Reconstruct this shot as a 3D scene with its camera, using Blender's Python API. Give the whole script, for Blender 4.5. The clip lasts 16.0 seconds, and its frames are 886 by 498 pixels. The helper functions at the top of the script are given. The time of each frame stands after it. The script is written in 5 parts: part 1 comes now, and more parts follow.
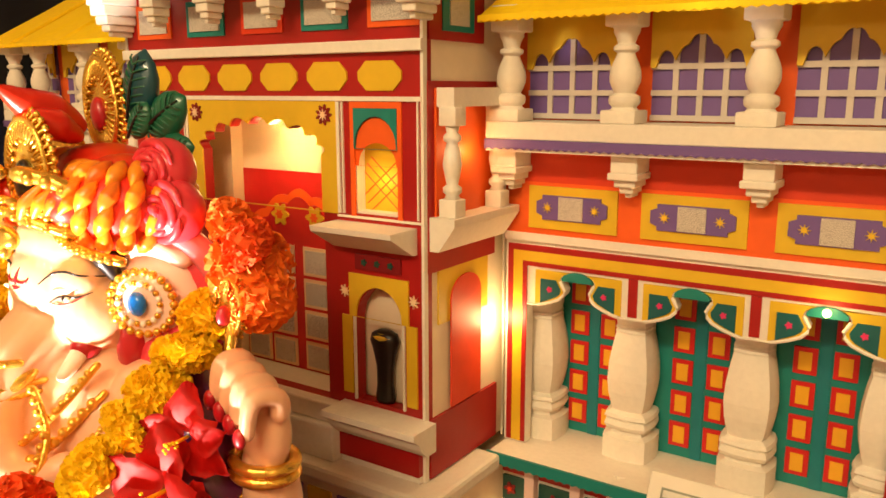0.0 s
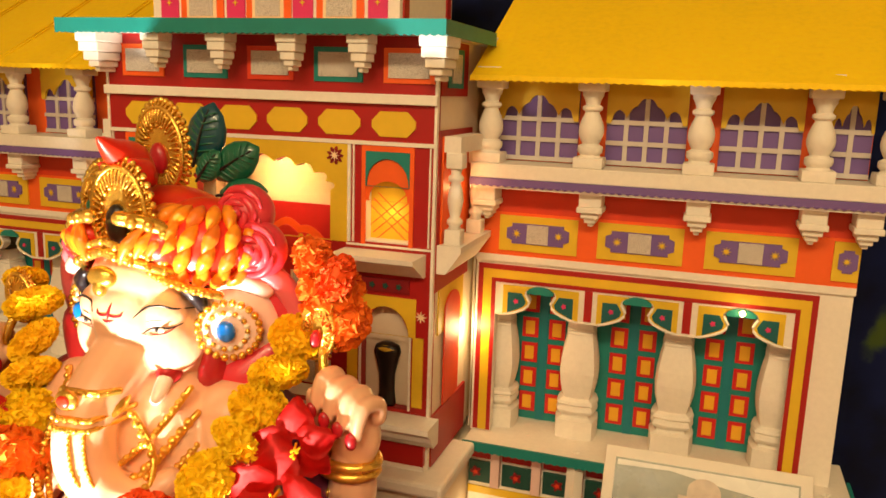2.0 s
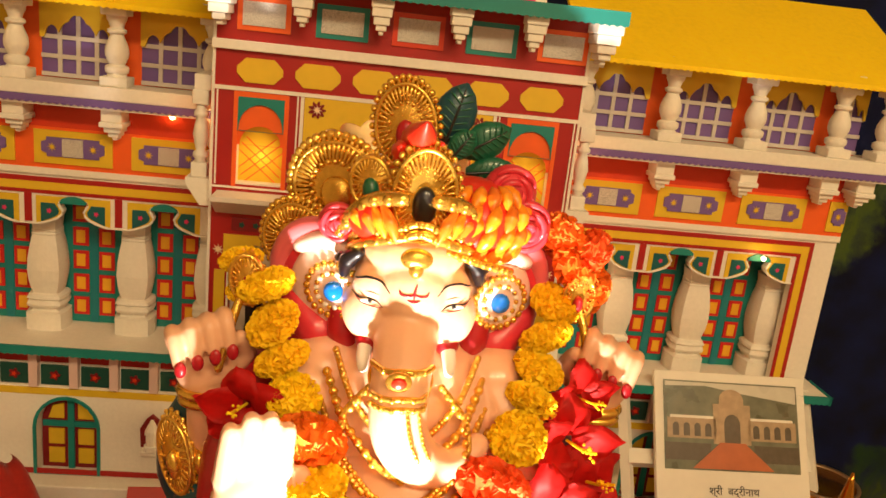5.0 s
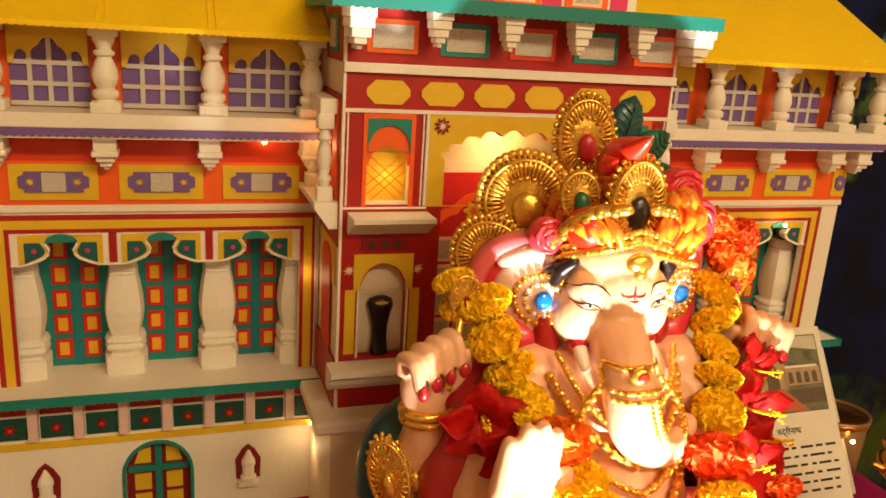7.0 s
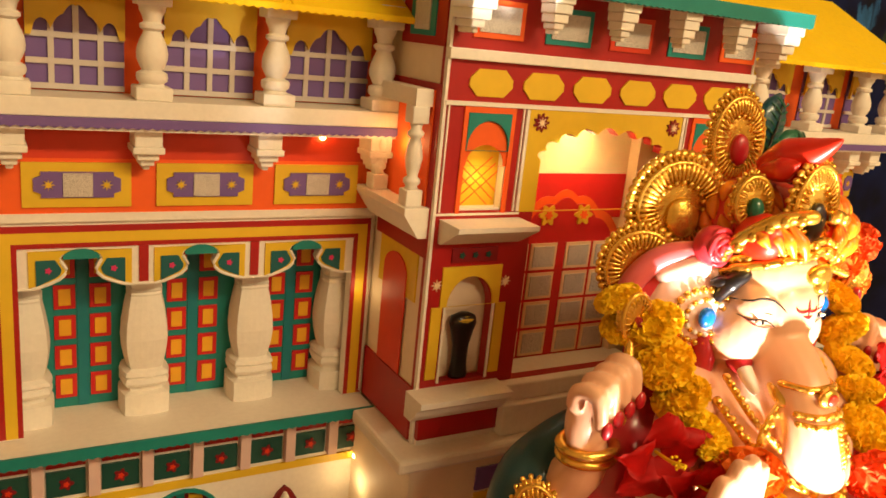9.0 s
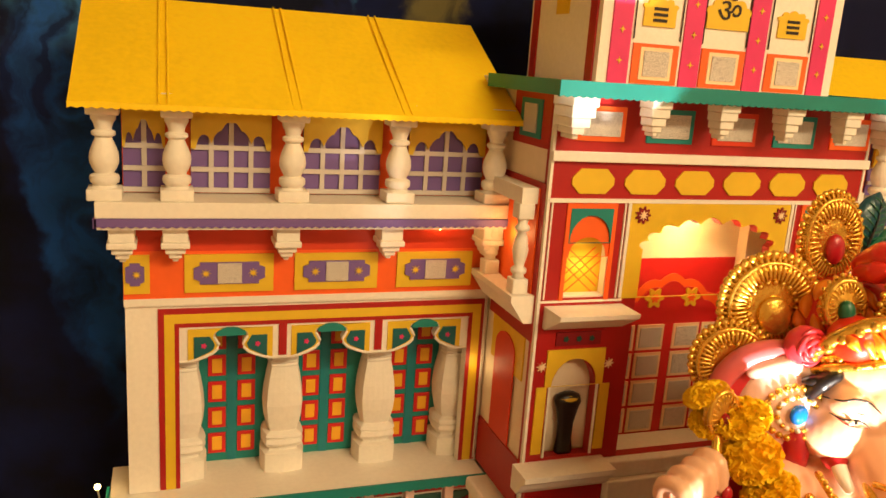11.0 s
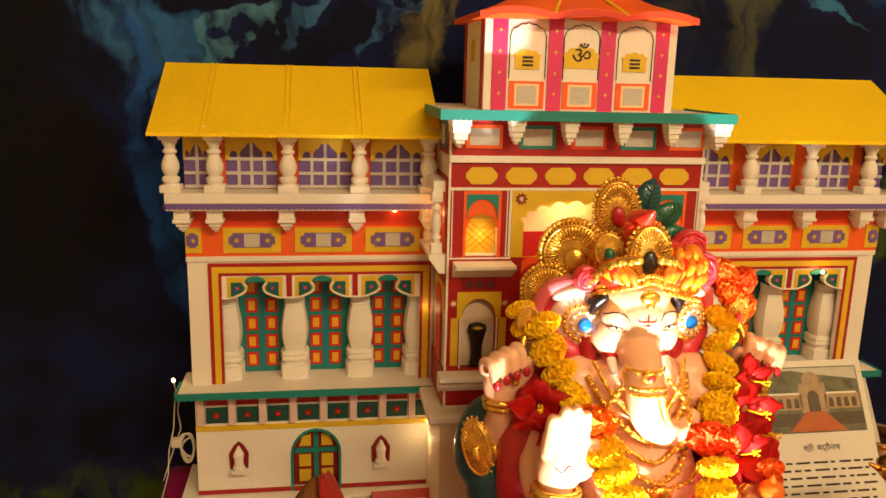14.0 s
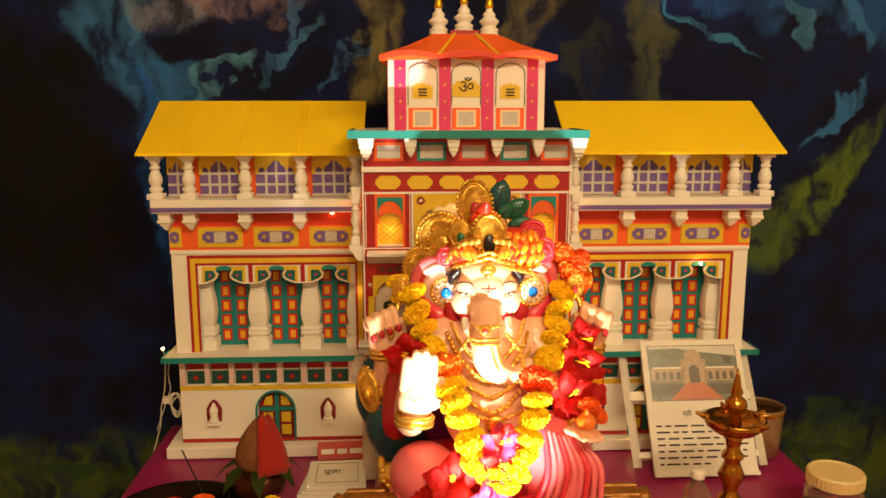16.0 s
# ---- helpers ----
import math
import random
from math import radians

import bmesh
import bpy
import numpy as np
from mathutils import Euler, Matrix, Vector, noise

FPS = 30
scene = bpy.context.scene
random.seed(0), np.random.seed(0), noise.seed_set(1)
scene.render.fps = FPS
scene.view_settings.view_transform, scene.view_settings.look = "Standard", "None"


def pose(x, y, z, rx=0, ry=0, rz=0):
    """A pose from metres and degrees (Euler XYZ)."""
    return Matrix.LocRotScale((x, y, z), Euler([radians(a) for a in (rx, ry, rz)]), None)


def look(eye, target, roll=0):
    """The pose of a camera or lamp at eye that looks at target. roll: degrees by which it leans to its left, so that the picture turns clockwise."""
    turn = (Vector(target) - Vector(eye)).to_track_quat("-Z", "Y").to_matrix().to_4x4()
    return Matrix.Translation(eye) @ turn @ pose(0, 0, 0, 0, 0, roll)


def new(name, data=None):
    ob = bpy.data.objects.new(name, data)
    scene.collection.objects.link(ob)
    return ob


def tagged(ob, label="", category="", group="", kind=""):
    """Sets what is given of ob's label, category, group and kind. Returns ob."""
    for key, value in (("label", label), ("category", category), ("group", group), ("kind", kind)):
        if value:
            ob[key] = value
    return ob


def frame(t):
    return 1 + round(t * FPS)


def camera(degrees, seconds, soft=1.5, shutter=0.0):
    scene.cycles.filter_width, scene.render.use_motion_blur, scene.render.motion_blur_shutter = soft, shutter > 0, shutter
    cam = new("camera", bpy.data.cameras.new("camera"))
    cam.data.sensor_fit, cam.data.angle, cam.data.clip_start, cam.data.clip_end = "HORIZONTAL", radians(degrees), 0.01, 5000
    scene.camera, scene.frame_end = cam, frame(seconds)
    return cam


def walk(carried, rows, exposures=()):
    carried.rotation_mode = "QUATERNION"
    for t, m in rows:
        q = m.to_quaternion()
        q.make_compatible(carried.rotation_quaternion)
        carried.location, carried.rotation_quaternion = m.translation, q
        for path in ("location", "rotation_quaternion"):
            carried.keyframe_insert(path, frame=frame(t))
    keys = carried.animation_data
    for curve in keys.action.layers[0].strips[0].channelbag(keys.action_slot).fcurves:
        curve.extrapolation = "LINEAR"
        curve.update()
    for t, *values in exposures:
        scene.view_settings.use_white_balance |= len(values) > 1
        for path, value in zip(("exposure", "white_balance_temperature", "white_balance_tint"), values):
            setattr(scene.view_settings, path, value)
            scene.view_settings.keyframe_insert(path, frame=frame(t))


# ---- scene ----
cam = camera(57.8, 16.0, 1.5, 0.25)
METRES, EYE, TILT, LEAN, TURN = 2.5, 0.56, 0.0, 0.0, 33.8
ROWS = [
    (0.0, 0.0, 0.0, 0.0, -0.02, -11.3, 0.11),
    (0.5, -0.0225, -0.017, 0.0105, -4.63, -11.3, -1.17),
    (1.0, -0.0411, -0.0226, 0.0127, -8.23, -10.48, -1.72),
    (1.5, -0.0693, -0.0267, 0.014, -13.19, -10.2, -2.02),
    (2.0, -0.0875, -0.0362, 0.0188, -15.16, -11.27, -1.8),
    (2.5, -0.1065, -0.0471, 0.0189, -16.76, -12.64, -1.91),
    (3.0, -0.1534, -0.0408, 0.0211, -23.85, -13.64, -2.8),
    (3.5, -0.2079, -0.0301, 0.0254, -29.6, -14.61, -4.25),
    (6.0, -0.3219, 0.0759, 0.0299, -46.72, -14.9, -4.46),
    (6.5, -0.3584, 0.0986, 0.0321, -51.49, -14.67, -3.46),
    (7.0, -0.3764, 0.1177, 0.0322, -51.67, -15.46, -3.57),
    (7.5, -0.3867, 0.1474, 0.0288, -54.56, -15.27, -4.58),
    (8.0, -0.3961, 0.1904, 0.0268, -61.47, -14.87, -5.22),
    (8.5, -0.3956, 0.2084, 0.0273, -62.37, -14.4, -5.4),
    (9.0, -0.3985, 0.2239, 0.0203, -62.45, -15.02, -5.64),
    (9.5, -0.4015, 0.2361, 0.0178, -61.38, -15.82, -5.74),
    (10.0, -0.41, 0.2339, 0.0279, -57.95, -14.31, -4.9),
    (12.5, -0.4092, 0.117, 0.0588, -46.4, -12.92, -2.06),
    (13.0, -0.4224, 0.0826, 0.0626, -44.22, -12.43, -1.35),
    (13.5, -0.4451, 0.0458, 0.0636, -43.16, -12.11, -1.64),
    (14.0, -0.4549, 0.0165, 0.0646, -42.38, -12.6, -1.44),
    (14.5, -0.4541, -0.0163, 0.0667, -39.79, -12.27, -0.74),
    (15.0, -0.4474, -0.0638, 0.0648, -36.58, -11.95, -0.33),
    (15.5, -0.4423, -0.1171, 0.0613, -35.98, -11.48, -0.21),
    (16.0, -0.444, -0.1582, 0.0614, -36.56, -10.18, 0.02),
]
walk(cam, [(t, pose(0.574, -0.678, EYE, TILT, LEAN, TURN) @ pose(METRES * x, METRES * y, METRES * z, 90 + pitch, roll, yaw)) for t, x, y, z, yaw, pitch, roll in ROWS],
     exposures=((0.0, 0.2), (1.5, 0.0), (3.5, -0.05), (6.0, -0.1), (8.0, 0.05), (9.0, 0.2), (10.0, 0.35), (12.5, 0.35), (13.5, 0.1), (14.5, 0.0), (16.0, 0.0)))

# ==== build ====

# ---- world, lights ----
world = bpy.data.worlds.new("world")
scene.world = world
world.use_nodes = True
world.node_tree.nodes["Background"].inputs[0].default_value = (1.0, 0.62, 0.32, 1)
world.node_tree.nodes["Background"].inputs[1].default_value = 0.02


def lamp(name, kind, where, aim, energy, color, size=0.1, angle=60, blend=0.5):
    data = bpy.data.lights.new(name, kind)
    data.energy, data.color = energy, color
    if kind == "AREA":
        data.shape, data.size = "DISK", size
    else:
        data.shadow_soft_size = size
    if kind == "SPOT":
        data.spot_size, data.spot_blend = radians(angle), blend
    ob = new(name, data)
    ob.matrix_world = look(where, aim)
    return ob


tube_light = lamp("tube_lamp_light", "AREA", (0.5, -2.25, 1.84), (0.05, 0, 0.3), 39, (1.0, 0.77, 0.43), 1.5)
tube_light.data.shape, tube_light.data.size, tube_light.data.size_y = "RECTANGLE", 1.7, 0.14
# Added low fill with no known fixture; brightens the recessed shutters.
unseen_fill = lamp("wall_tube_light", "AREA", (0.3, -2.9, 1.15), (0, 0, 0.35), 6, (1.0, 0.77, 0.43), 1.2)
unseen_fill.data.shape, unseen_fill.data.size, unseen_fill.data.size_y = "RECTANGLE", 1.2, 0.12
lamp("spot_lamp_light", "SPOT", (0.0, -0.735, 0.03), (0.008, -0.345, 0.385), 76, (1.0, 0.91, 0.78), 0.015, 54, 0.9)
for side in (-1, 1):
    lamp("niche_led_light", "POINT", (-.011 + side * .145, -.1235, .480), (0, 0, 0), 0.014, (1.0, 0.62, 0.2), 0.006)
    lamp("oriel_led_light", "POINT", (-.011 + side * .212, -.066, .505), (0, 0, 0), 0.028, (1.0, 0.6, 0.2), 0.004)
    lamp("foot_led_light", "POINT", (-.011 + side * .218, -.03, .11), (0, 0, 0), 0.03, (1.0, 0.7, 0.32), 0.006)
    lamp("corner_led_light", "POINT", (-.011 + side * .213, -.014, .335), (0, 0, 0), 0.010 if side < 0 else 0.16, (1.0, 0.7, 0.32), 0.01)
lamp("bulb_led_light", "POINT", (.487, -.018, .385), (0, 0, 0), 0.012, (1.0, 0.75, 0.4), 0.004)
lamp("arch_led_light", "POINT", (-.011, -.100, .512), (0, 0, 0), 0.17, (1.0, 0.66, 0.25), 0.004)

# ---- materials ----


def lin(r, g, b):
    return tuple(((c / 255) / 12.92 if c < 10 else (((c / 255) + 0.055) / 1.055) ** 2.4) for c in (r, g, b)) + (1,)


def paint(name, rgb, rough=0.6, metal=0.0, var=0.12, grain=60, bump=0.08, spots=6, coat=0.0, sheen=0.0, per=0.0):
    """A painted or printed surface: large soft stains, a fine grain and a slight relief."""
    m = bpy.data.materials.new(name)
    m.use_nodes = True
    nt = m.node_tree
    b = nt.nodes["Principled BSDF"]
    b.inputs["Roughness"].default_value, b.inputs["Metallic"].default_value = rough, metal
    b.inputs["Coat Weight"].default_value = coat
    b.inputs["Sheen Weight"].default_value = sheen
    co = nt.nodes.new("ShaderNodeTexCoord")
    n1, n2 = nt.nodes.new("ShaderNodeTexNoise"), nt.nodes.new("ShaderNodeTexNoise")
    n1.inputs["Scale"].default_value, n1.inputs["Detail"].default_value = spots, 3
    n2.inputs["Scale"].default_value, n2.inputs["Detail"].default_value = grain, 6
    add = nt.nodes.new("ShaderNodeMath")
    add.operation = "ADD"
    for n, i in ((n1, 0), (n2, 1)):
        nt.links.new(co.outputs["Object"], n.inputs["Vector"])
        nt.links.new(n.outputs["Fac"], add.inputs[i])
    rng = nt.nodes.new("ShaderNodeMapRange")
    rng.inputs["From Min"].default_value, rng.inputs["From Max"].default_value = 0.6, 1.4
    rng.inputs["To Min"].default_value, rng.inputs["To Max"].default_value = 1 - var, 1 + var
    nt.links.new(add.outputs[0], rng.inputs["Value"])
    hsv = nt.nodes.new("ShaderNodeHueSaturation")
    hsv.inputs["Color"].default_value = lin(*rgb)
    nt.links.new(rng.outputs[0], hsv.inputs["Value"])
    if per:
        info = nt.nodes.new("ShaderNodeObjectInfo")
        pr = nt.nodes.new("ShaderNodeMapRange")
        pr.inputs["To Min"].default_value, pr.inputs["To Max"].default_value = 0.5 - per, 0.5 + per
        nt.links.new(info.outputs["Random"], pr.inputs["Value"])
        nt.links.new(pr.outputs[0], hsv.inputs["Hue"])
    nt.links.new(hsv.outputs[0], b.inputs["Base Color"])
    rr = nt.nodes.new("ShaderNodeMapRange")
    rr.inputs["To Min"].default_value, rr.inputs["To Max"].default_value = max(0.02, rough - 0.12), min(1, rough + 0.12)
    nt.links.new(n1.outputs["Fac"], rr.inputs["Value"])
    nt.links.new(rr.outputs[0], b.inputs["Roughness"])
    if bump:
        bp = nt.nodes.new("ShaderNodeBump")
        bp.inputs["Strength"].default_value, bp.inputs["Distance"].default_value = bump, 0.002
        nt.links.new(n2.outputs["Fac"], bp.inputs["Height"])
        nt.links.new(bp.outputs[0], b.inputs["Normal"])
    return m


WHITE = paint("white_foam_board", (238, 230, 218), 0.65, bump=0.15, var=0.06, grain=180)
PINKW = paint("pinkish_white_foam", (222, 190, 182), 0.65, bump=0.1, var=0.06)
RED = paint("dark_red_print", (168, 22, 22), 0.45, var=0.1)
RED2 = paint("bright_red_print", (205, 30, 30), 0.45, var=0.1)
DRED = paint("maroon_print", (128, 18, 24), 0.45)
YEL = paint("mustard_yellow_print", (226, 186, 40), 0.5, var=0.08)
ROOFY = paint("bright_yellow_felt", (255, 213, 0), 0.75, var=0.08, grain=140, bump=0.2)
ORG = paint("orange_print", (242, 98, 28), 0.5, var=0.08)
ORGR = paint("red_orange_print", (218, 58, 22), 0.5, var=0.08)
PURP = paint("purple_print", (116, 88, 156), 0.5, var=0.08)
TEAL = paint("teal_print", (22, 130, 124), 0.5, var=0.1)
# teal with the tube's shading mixed in, for the shutter centres
TEALSH = paint("blue_teal_print", (20, 122, 132), 0.5, var=0.1)
PANE = paint("amber_pane_print", (238, 172, 38), 0.5, var=0.08)
TEALD = paint("dark_teal_print", (14, 92, 96), 0.5, var=0.1)
GRN = paint("bottle_green_print", (18, 72, 62), 0.5, var=0.1)
PINK = paint("hot_pink_print", (214, 48, 110), 0.5, var=0.08)
PEACH = paint("peach_board", (244, 214, 172), 0.6, var=0.06)
CREAM = paint("cream_board", (240, 222, 196), 0.6, var=0.06)
GREY = paint("grey_mullion_print", (206, 196, 190), 0.5)
CLOTH = paint("magenta_satin_cloth", (152, 14, 88), 0.42, var=0.18, grain=220, bump=0.2, sheen=0.04)
# unseen walls and floor, colours raised to bounce fill light
ROOMW = paint("room_plaster", (236, 218, 190), 0.8, var=0.08, grain=20)
FLOORM = paint("floor_tile", (226, 206, 176), 0.35, var=0.1, grain=10)


def foil(name, rgb, scale):
    """Silvery printed ornament: fine scrolls light on grey."""
    m = paint(name, rgb, 0.42, 0.0, 0.05)
    nt = m.node_tree
    b = nt.nodes["Principled BSDF"]
    co = nt.nodes.new("ShaderNodeTexCoord")
    v = nt.nodes.new("ShaderNodeTexVoronoi")
    v.feature, v.inputs["Scale"].default_value = "DISTANCE_TO_EDGE", scale
    r = nt.nodes.new("ShaderNodeValToRGB")
    r.color_ramp.elements[0].position, r.color_ramp.elements[1].position = 0.03, 0.14
    r.color_ramp.elements[0].color, r.color_ramp.elements[1].color = lin(160, 152, 145), lin(*rgb)
    nt.links.new(co.outputs["Object"], v.inputs["Vector"])
    nt.links.new(v.outputs["Distance"], r.inputs["Fac"])
    nt.links.new(r.outputs[0], b.inputs["Base Color"])
    return m


SILV = foil("silver_filigree_print", (218, 210, 200), 620)


def glow(name, rgb, strength):
    m = bpy.data.materials.new(name)
    m.use_nodes = True
    b = m.node_tree.nodes["Principled BSDF"]
    b.inputs["Base Color"].default_value = lin(*rgb)
    b.inputs["Emission Color"].default_value = lin(*rgb)
    b.inputs["Emission Strength"].default_value = strength
    return m


BULB = glow("warm_led", (255, 200, 110), 30)

# ---- mesh helpers ----


def part(name, bm, material, parent=None, label="", smooth=False):
    me = bpy.data.meshes.new(name)
    bmesh.ops.recalc_face_normals(bm, faces=bm.faces)
    if smooth:
        for f in bm.faces:
            f.smooth = True
    bm.to_mesh(me)
    bm.free()
    for m in (material if isinstance(material, (list, tuple)) else [material]):
        me.materials.append(m)
    ob = new(name, me)
    ob.parent = parent
    if label:
        tagged(ob, label)
    return ob


def again(ob, name, x=0, y=0, z=0, parent=None, rz=0.0, s=1.0):
    """Another object on the same mesh."""
    o = new(name, ob.data)
    o.parent = parent if parent else ob.parent
    o.location, o.rotation_euler, o.scale = (x, y, z), (0, 0, rz), (s, s, s)
    if ob.get("label"):
        tagged(o, ob["label"])
    return o


def thing(name, label, category, group="", kind="", at=(0, 0, 0)):
    ob = new(name)
    ob.location = at
    ob.empty_display_size = 0.02
    return tagged(ob, label, category, group, kind)


def box(bm, x0, x1, y0, y1, z0, z1, bevel=0.0):
    x0, x1 = min(x0, x1), max(x0, x1)
    vs = [bm.verts.new(p) for p in ((x0, y0, z0), (x1, y0, z0), (x1, y1, z0), (x0, y1, z0), (x0, y0, z1), (x1, y0, z1), (x1, y1, z1), (x0, y1, z1))]
    fs = [bm.faces.new([vs[i] for i in q]) for q in ((3, 2, 1, 0), (4, 5, 6, 7), (0, 1, 5, 4), (1, 2, 6, 5), (2, 3, 7, 6), (3, 0, 4, 7))]
    if bevel:
        es = list({e for f in fs for e in f.edges})
        bmesh.ops.bevel(bm, geom=es, offset=bevel, segments=2, affect="EDGES", profile=0.5)
    return bm


def bx(*a, **k):
    return box(bmesh.new(), *a, **k)


def plate(outer, y0, y1, holes=(), bm=None):
    """An upright board: an outline in x and z, with holes through it, from y0 back to y1."""
    own = bmesh.new()
    edges = []
    for loop in (outer, *holes):
        vs = [own.verts.new((x, y0, z)) for x, z in loop]
        edges += [own.edges.new((vs[i], vs[(i + 1) % len(vs)])) for i in range(len(vs))]
    if holes:
        bmesh.ops.triangle_fill(own, edges=edges, use_beauty=True)
    else:
        own.faces.new(own.verts)
    r = bmesh.ops.extrude_face_region(own, geom=own.faces[:])
    for v in [g for g in r["geom"] if isinstance(g, bmesh.types.BMVert)]:
        v.co.y = y1
    if bm is None:
        return own
    me = bpy.data.meshes.new("tmp")
    own.to_mesh(me)
    own.free()
    bm.from_mesh(me)
    bpy.data.meshes.remove(me)
    return bm


def lathe(profile, n=20, bm=None, cx=0, cy=0, cz=0, square=0.0, turn=0.0):
    """Turned shape from (radius, height) pairs; square > 0 pushes the section towards a square."""
    bm = bm or bmesh.new()
    rings = []
    for r, z in profile:
        ring = []
        for i in range(n):
            a = 2 * math.pi * i / n + turn
            c, s = math.cos(a), math.sin(a)
            k = 1.0 if not square else (1 - square) + square / max(abs(c), abs(s))
            ring.append(bm.verts.new((cx + r * c * k, cy + r * s * k, cz + z)))
        rings.append(ring)
    for a, b in zip(rings, rings[1:]):
        for i in range(n):
            bm.faces.new((a[i], a[(i + 1) % n], b[(i + 1) % n], b[i]))
    bm.faces.new(rings[0][::-1])
    bm.faces.new(rings[-1])
    return bm


def tube(points, r, n=8, bm=None, r1=None):
    """A round rod along points, tapering from r to r1."""
    bm = bm or bmesh.new()
    pts = [Vector(p) for p in points]
    rings = []
    for i, p in enumerate(pts):
        d = (pts[min(i + 1, len(pts) - 1)] - pts[max(i - 1, 0)]).normalized()
        q = d.to_track_quat("Z", "Y")
        rr = r if r1 is None else r + (r1 - r) * i / (len(pts) - 1)
        rings.append([bm.verts.new(p + q @ Vector((rr * math.cos(2 * math.pi * k / n), rr * math.sin(2 * math.pi * k / n), 0))) for k in range(n)])
    for a, b in zip(rings, rings[1:]):
        for k in range(n):
            bm.faces.new((a[k], a[(k + 1) % n], b[(k + 1) % n], b[k]))
    bm.faces.new(rings[0][::-1])
    bm.faces.new(rings[-1])
    return bm


def rect(x0, x1, z0, z1):
    return [(x0, z0), (x1, z0), (x1, z1), (x0, z1)]


def notched(x0, x1, z0, z1, c):
    """A cartouche: a rectangle with stepped corners."""
    return [(x0 + c, z0), (x1 - c, z0), (x1 - c, z0 + c * .6), (x1, z0 + c), (x1, z1 - c), (x1 - c, z1 - c * .6), (x1 - c, z1), (x0 + c, z1), (x0 + c, z1 - c * .6), (x0, z1 - c), (x0, z0 + c), (x0 + c, z0 + c * .6)]


def arch(cx, half, z0, zs, zt, n=12):
    """A round-headed outline standing on z0, springing at zs, top at zt."""
    pts = [(cx - half, z0), (cx + half, z0), (cx + half, zs)]
    pts += [(cx + half * math.cos(math.pi * i / n), zs + (zt - zs) * math.sin(math.pi * i / n)) for i in range(1, n)]
    return pts + [(cx - half, zs)]


def cusped(cx, half, z0, zs, zt, lobes=7, depth=0.006, n=6):
    """An arch whose head is made of small scallops."""
    pts = [(cx - half, z0), (cx + half, z0), (cx + half, zs)]
    for k in range(lobes):
        for j in range(n + 1):
            if k + j == 0 or (k == lobes - 1 and j == n):
                continue
            if j == 0:
                continue
            a = math.pi * (k + j / n) / lobes
            puff = depth * (math.sin(math.pi * j / n) - 0.15)
            pts.append((cx + (half + puff) * math.cos(a), zs + (zt - zs + puff) * math.sin(a)))
    return pts + [(cx - half, zs)]


def flower(cx, cz, r, petals=5, n=6):
    pts = []
    for i in range(petals * n):
        a = 2 * math.pi * i / (petals * n)
        pts.append((cx + r * (0.8 + 0.2 * math.cos(petals * a)) * math.cos(a), cz + r * (0.8 + 0.2 * math.cos(petals * a)) * math.sin(a)))
    return pts


def star(cx, cz, r, n=8):
    return [(cx + r * (1 if i % 2 == 0 else 0.35) * math.cos(math.pi * i / n), cz + r * (1 if i % 2 == 0 else 0.35) * math.sin(math.pi * i / n)) for i in range(2 * n)]


def fringe(x0, x1, z0, z1, step=0.004):
    """A strip with a pinked lower edge."""
    n = max(2, int(abs(x1 - x0) / step))
    low = [(x0 + (x1 - x0) * i / n, z0 + (0.0016 if i % 2 else 0)) for i in range(n + 1)]
    return low + [(x1, z1), (x0, z1)]


# ---- room ----
TABLE = -0.014


def room():
    x0, x1, y0, y1, z0, z1 = -2.1, 2.1, -3.0, 0.33, -0.76, 1.9
    t = 0.1
    tagged(part("floor", bx(x0, x1, y0, y1, z0 - t, z0), FLOORM), "unseen floor, made pale to bounce light onto the table", "floor", kind="structure")
    tagged(part("ceiling", bx(x0, x1, y0, y1, z1, z1 + t), ROOMW), "plain plaster ceiling of the room", "ceiling", kind="structure")
    for nm, a in (("wall_west", (x0 - t, x0, y0, y1)), ("wall_east", (x1, x1 + t, y0, y1)), ("wall_south", (x0 - t, x1 + t, y0 - t, y0)), ("wall_north", (x0 - t, x1 + t, y1, y1 + t))):
        tagged(part(nm, bx(*a, z0, z1), ROOMW), "plain plaster wall closing the room", "wall", kind="structure")


room()

# ---- temple wings ----
CX = -0.006


